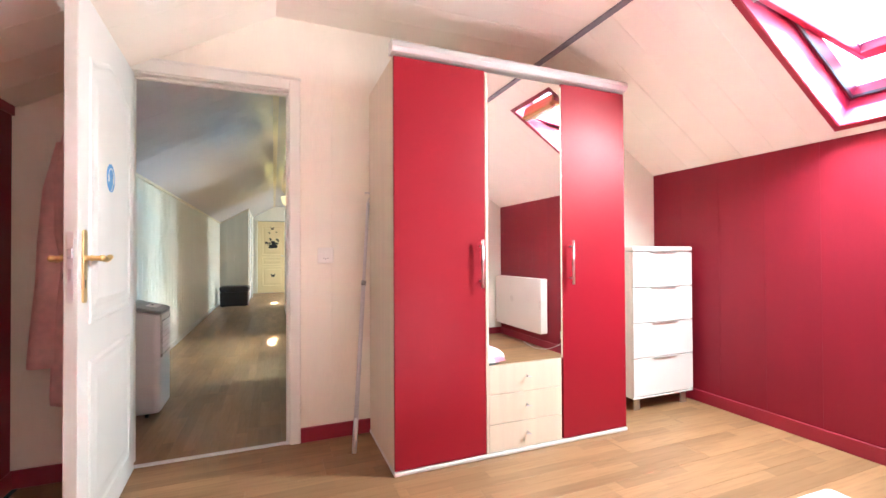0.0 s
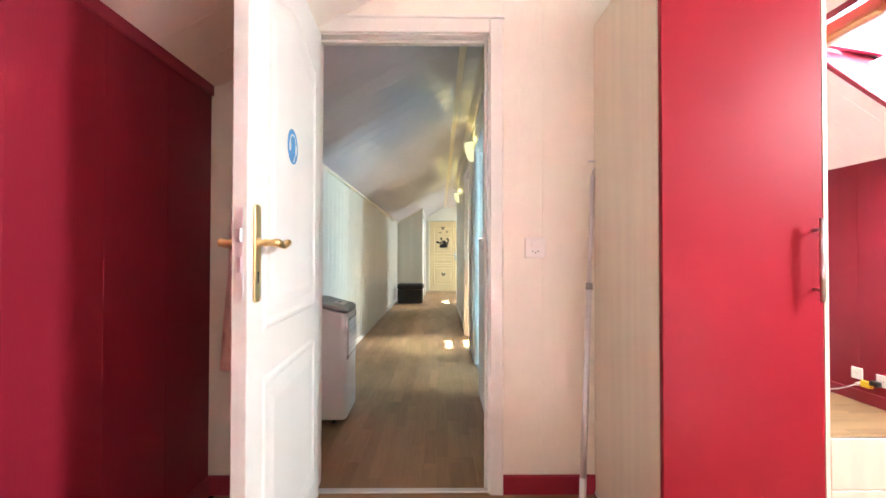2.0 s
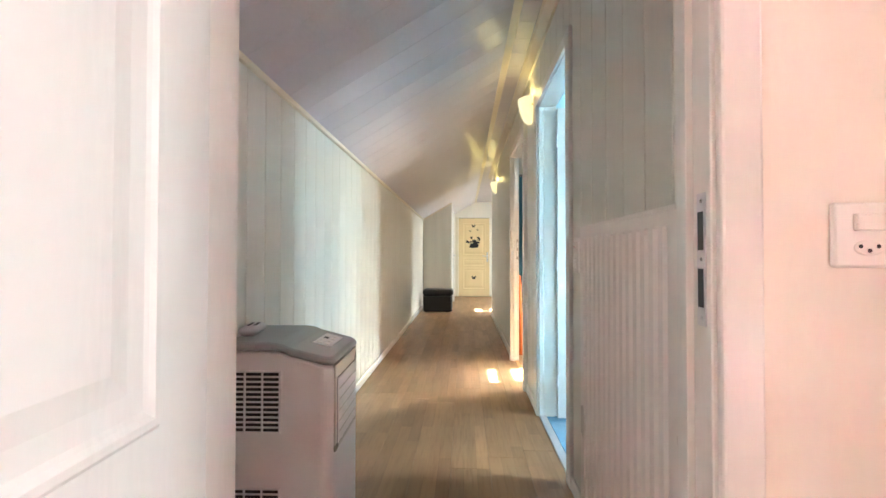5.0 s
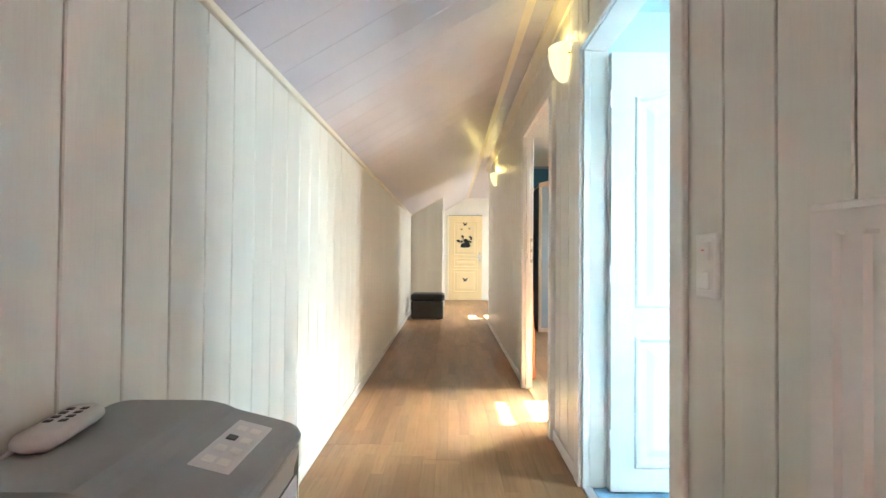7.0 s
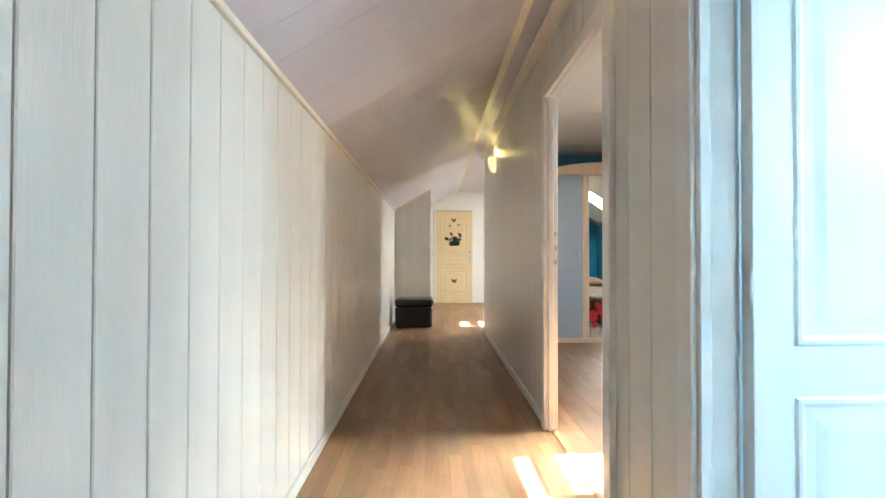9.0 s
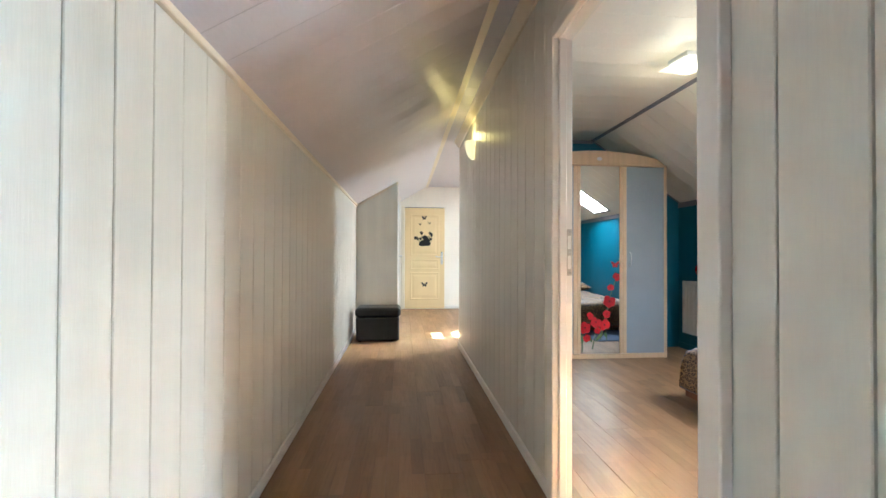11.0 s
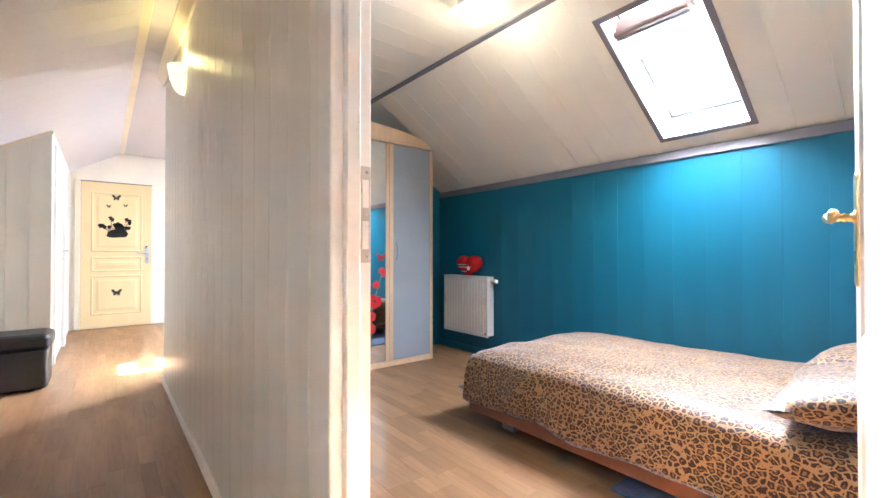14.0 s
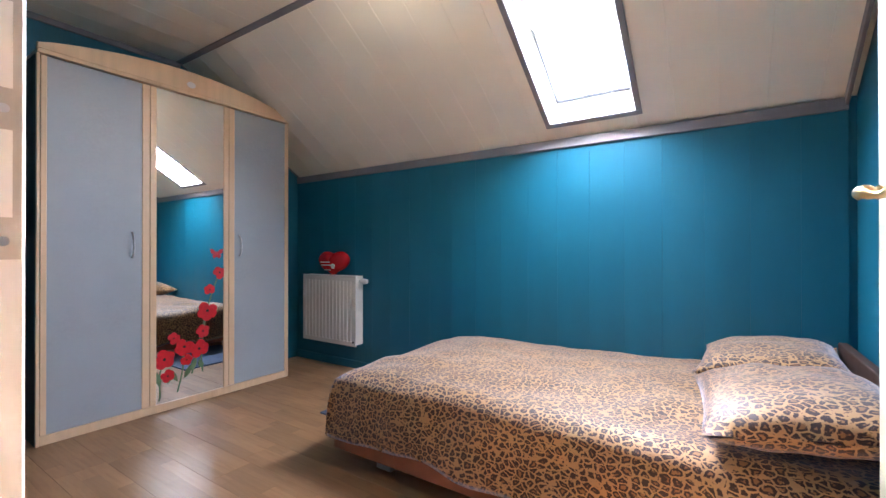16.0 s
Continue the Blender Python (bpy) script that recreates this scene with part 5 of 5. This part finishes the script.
for k in range(9):
    f = math.sin(math.pi * k / 8) ** 0.5
    yy = -0.055 * math.cos(math.pi * k / 8)
    ring = []
    for i in range(N):
        t = 2 * math.pi * i / N
        hx, hz = 16 * math.sin(t) ** 3, 13 * math.cos(t) - 5 * math.cos(2 * t) - 2 * math.cos(3 * t) - math.cos(4 * t)
        hz = hz if hz > -6 else -6 + (hz + 6) * 0.45
        ring.append(bm.verts.new((0.0112 * hx * max(f, 0.02), yy * 1.2, 0.100 + 0.0090 * hz * max(f, 0.02))))
    rows.append(ring)
for a, b in zip(rows, rows[1:]):
    for i in range(N):
        bm.faces.new((a[i], a[(i + 1) % N], b[(i + 1) % N], b[i]))
bm.faces.new(rows[0])
bm.faces.new(rows[-1][::-1])
smooth(part("pillow_body", bm, HEART, hc))
bm = bmesh.new()
for x0, x1, z in ((-0.10, 0.02, 0.108), (-0.09, 0.04, 0.082), (-0.05, 0.03, 0.04)):
    plate(bm, [(x0, z), (x1, z), (x1, z + 0.008), (x0, z + 0.008)], 0.004, Matrix.Translation((0, -0.068, 0)))
part("lettering_bars", bm, WHITEF, hc)
bm = bmesh.new()
plate(bm, [(0.055 + 0.022 * math.cos(b) * (1 + 0.25 * math.sin(5 * b)), 0.078 + 0.022 * math.sin(b)) for b in (2 * math.pi * i / 20 for i in range(20))], 0.004, Matrix.Translation((0, -0.066, 0)))
part("white_flower", bm, WHITEF, hc)

# bed with leopard cover
bed2 = thing("bed", "low wooden bed with leopard-print cover", "bed", Matrix.Translation((1.42, 2.87, 0)))
part("side_rail", one((-0.012, 0.0, 0.07), (0.03, 2.02, 0.20), 0.004), BEDWOOD, bed2)
part("side_rail", one((1.17, 0.0, 0.085), (1.198, 2.02, 0.20), 0.004), BEDWOOD, bed2)
part("foot_rail", one((0.078, 1.99, 0.085), (1.17, 2.02, 0.20), 0.004), BEDWOOD, bed2)
part("headboard", one((-0.02, -0.035, 0.0), (1.225, 0.0, 0.60), 0.006, 2), DARKWOOD_SHADE, bed2, "dark brown headboard")
part("mattress", one((0.04, 0.01, 0.14), (1.19, 2.0, 0.40), 0.04, 3), CLOTH, bed2)
for x in (0.06, 1.12):
    for y in (0.08, 1.72):
        part("leg", one((x, y, 0), (x + 0.07, y + 0.09, 0.10), 0.004), paint("grey_metal_leg", (0.35, 0.33, 0.33), 0.4) if (x, y) == (0.06, 0.08) else bpy.data.materials["grey_metal_leg"], bed2)
smooth(part("cover", duvet(1.21, 2.03, 0.435, 0.145, 0.035, 7.7, 80, 0.045), LEOPARD, bed2, "leopard-print cover"))


def pillow(name, label, m, w, l, h, seed):
    bm = bmesh.new()
    n = 22
    top, bot = [], []
    for side, store in ((1, top), (-1, bot)):
        for i in range(n + 1):
            row = []
            for j in range(n + 1):
                u, v = 2 * i / n - 1, 2 * j / n - 1
                f = max(0.0, (1 - abs(u) ** 3.2)) ** 0.62 * max(0.0, (1 - abs(v) ** 3.2)) ** 0.62
                pin = 1 - 0.07 * (1 - v * v) * abs(u) ** 6 - 0.0
                pin2 = 1 - 0.07 * (1 - u * u) * abs(v) ** 6
                z = h / 2 * side * f + 0.012 * noise.noise(Vector((u * 2.5, v * 2.5, seed + side)))
                row.append(bm.verts.new((u * w / 2 * pin, v * l / 2 * pin2, z)))
            store.append(row)
    for store in (top, bot):
        for a, b in zip(store, store[1:]):
            for j in range(n):
                bm.faces.new((a[j], b[j], b[j + 1], a[j + 1]))
    bmesh.ops.remove_doubles(bm, verts=bm.verts, dist=0.003)
    ob = smooth(part(name, bm, LEOPARD))
    ob.matrix_world = m
    return tagged(ob, label, "pillow", "leopard pillows")


pillow("pillow", "leopard-print pillow at the head of the bed", Matrix.Translation((1.70, 3.13, 0.545)) @ Matrix.Rotation(radians(5), 4, "Z") @ Matrix.Rotation(radians(-7), 4, "X"), 0.66, 0.52, 0.17, 1.0)
pillow("pillow", "leopard-print pillow at the head of the bed", Matrix.Translation((2.33, 3.15, 0.545)) @ Matrix.Rotation(radians(-3), 4, "Z") @ Matrix.Rotation(radians(-6), 4, "X"), 0.62, 0.52, 0.17, 4.0)


def rug(label, x0, x1, y0, y1):
    ob = part("rug", one((x0, y0, 0.0005), (x1, y1, 0.012), 0.004, 2), RUG)
    return tagged(ob, label, "rug")


rug("slate-blue rug at the foot of the bed", 1.78, 2.48, 4.70, 5.43)
rug("slate-blue rug beside the bed", 1.36, 1.62, 2.95, 3.92)

# ceiling lamp: two square glass plates
cl = thing("ceiling_lamp", "lit square frosted-glass ceiling lamp", "ceiling lamp", Matrix.Translation((1.26, 4.64, ZC)) @ Matrix.Rotation(radians(8), 4, "Z") @ Matrix.Scale(0.8, 4))
part("base", one((-0.11, -0.11, -0.035), (0.11, 0.11, 0), 0.006, 2), WHITEF, cl)
part("glass_plate", one((-0.15, -0.15, -0.075), (0.15, 0.15, -0.069), 0.001), GLOW_W, cl, "lit frosted glass plate")
part("lower_plate", one((-0.12, -0.12, -0.088), (0.12, 0.12, -0.082), 0.001, 1, Matrix.Rotation(radians(12), 4, "Z")), GLOW_W, cl)
for x in (-0.10, 0.10):
    for y in (-0.10, 0.10):
        smooth(part("stud", rod(bmesh.new(), (x, y, -0.095), (x, y, -0.03), 0.007, n=10), CHROME, cl))
lamp("ceiling_light", "POINT", 0.2, (1.0, 0.82, 0.55), Matrix.Translation((1.26, 4.64, ZC - 0.13)), (0.06, 0.06))

bag = thing("laundry_bag", "orange cloth bag leaning on the wall by the doorway", "bag", Matrix.Translation((0.060, 3.95, 0)))
bm = bmesh.new()
rows = []
for k in range(13):
    z = 0.84 * k / 12
    d = 0.098 - 0.03 * (k / 12) ** 1.5
    rows.append([bm.verts.new((d * (0.5 + 0.5 * math.cos(a)) + 0.004 * math.sin(5 * a + k), 0.19 + (0.19 - 0.03 * k / 12) * math.sin(a), z)) for a in (2 * math.pi * i / 24 for i in range(24))])
for a, b in zip(rows, rows[1:]):
    for i in range(24):
        bm.faces.new((a[i], a[(i + 1) % 24], b[(i + 1) % 24], b[i]))
bm.faces.new(rows[0][::-1])
bm.faces.new(rows[-1])
smooth(part("sack", bm, ORANGE, bag))


# ---- boards of floors and walls ----
def floor(label, material, x0, x1, y0, y1, axis, seed, wide=0.193, long=1.285):
    base = structure("floor", one((x0, y0, -0.06), (x1, y1, -0.009), 0), GROUT if axis == "t" else material, label)
    rf2 = random.Random(seed)
    a0, a1, b0, b1 = (y0, y1, x0, x1) if axis == "y" else (x0, x1, y0, y1)
    cache = {}
    b = b0
    while b < b1 - 0.01:
        e = min(b + wide, b1)
        a = a0 - rf2.uniform(0, long)
        while a < a1 - 0.005:
            p, q = max(a, a0), min(a + long, a1)
            if q - p > 0.01:
                key = (round(q - p, 3), round(e - b, 3))
                if key not in cache:
                    bm = bmesh.new()
                    g = 0.0003
                    if axis == "y":
                        box(bm, (g, g, -0.009), (e - b - g, q - p - g, 0), 0.0006)
                    else:
                        box(bm, (g, g, -0.009), (q - p - g, e - b - g, 0), 0.0006)
                    me = bpy.data.meshes.new("floor_board")
                    bm.to_mesh(me)
                    bm.free()
                    me.materials.append(material)
                    cache[key] = me
                ob = new("floor_board", cache[key])
                ob.location = (b, p, 0) if axis == "y" else (p, b, 0)
                ob.parent = base
            a += long
        b = e
    return base


floor("warm oak laminate floor of the crimson bedroom", FLOOR_X, XL, XR, Y_BACK, 0.0, "x", 1)
floor("warm oak laminate floor of the corridor", FLOOR_Y, XL, 0.02, 0.0, Y_END, "y", 2)
floor("warm oak laminate floor of the teal bedroom", FLOOR_Y, 0.02, XR, 2.73, Y_GABLE, "y", 3)
floor("warm oak laminate floor of the landing", FLOOR_Y, 0.02, XR, Y_GABLE, Y_END, "y", 4)
tiles = structure("floor", one((0.02, 0.0, -0.06), (XR, 2.73, -0.004), 0), GROUT, "blue tiled bathroom floor")
tm = bpy.data.meshes.new("tile")
bm = one((0.0015, 0.0015, -0.008), (0.2985, 0.2985, 0.0), 0.0015)
bm.to_mesh(tm)
bm.free()
tm.materials.append(TILE)
for i in range(9):
    for j in range(9):
        ob = new("tile", tm)
        ob.location = (0.05 + i * 0.3, 0.03 + j * 0.3, 0)
        ob.parent = tiles

# wide boards of the cream doorway wall, a fine joint between them
JX = 0.106
for x0, x1 in ((DOOR_1[1] + 0.066, JX - 0.0002), (JX + 0.0002, 0.52)):
    part("wall_panel", one((x0, -0.004, 0.086), (x1, 0.0, 2.40), 0.0006), CREAM, door_wall)
planks(left_hall, PANEL, XL, 1, [(0.1, CY, 0, KL)], 1.267, 0.1527)
planks(long_wall, PANEL, 0.0, -1, [(0.1, DOOR_B[0] - 0.022, 0, ZC), (DOOR_B[0] - 0.022, DOOR_B[1] + 0.022, DOOR_B[2] + 0.022, ZC), (DOOR_B[1] + 0.022, DOOR_T[0] - 0.022, 0, ZC), (DOOR_T[0] - 0.022, DOOR_T[1] + 0.022, DOOR_T[2] + 0.022, ZC), (DOOR_T[1] + 0.022, Y_CORNER, 0, ZC)], 1.187, 0.159)
planks(left_red, RED, XLR, 1, [(Y_BACK, 0, 0, KL)], -0.30, 0.30, 0.0006)
planks(right_red, RED, XR, -1, [(Y_BACK, 0, 0, KR)], -0.25, 0.30, 0.0006)
planks(right_teal, TEAL, TX, -1, [(2.83, Y_GABLE, 0, KR)], 3.0, 0.20, 0.0004)
# boards of the closet wall face the walker
for i in range(4):
    x0, x1 = XL + 0.145 * i, min(XL + 0.145 * (i + 1), CX)
    bm = bmesh.new()
    plate(bm, [(x0 + 0.002, 0), (x1 - 0.002, 0), (x1 - 0.002, roof_z(x1)), (x0 + 0.002, roof_z(x0))], 0.010, Matrix.Translation((0, CY - 0.010, 0)))
    part("plank", bm, PANEL, closet_wall)
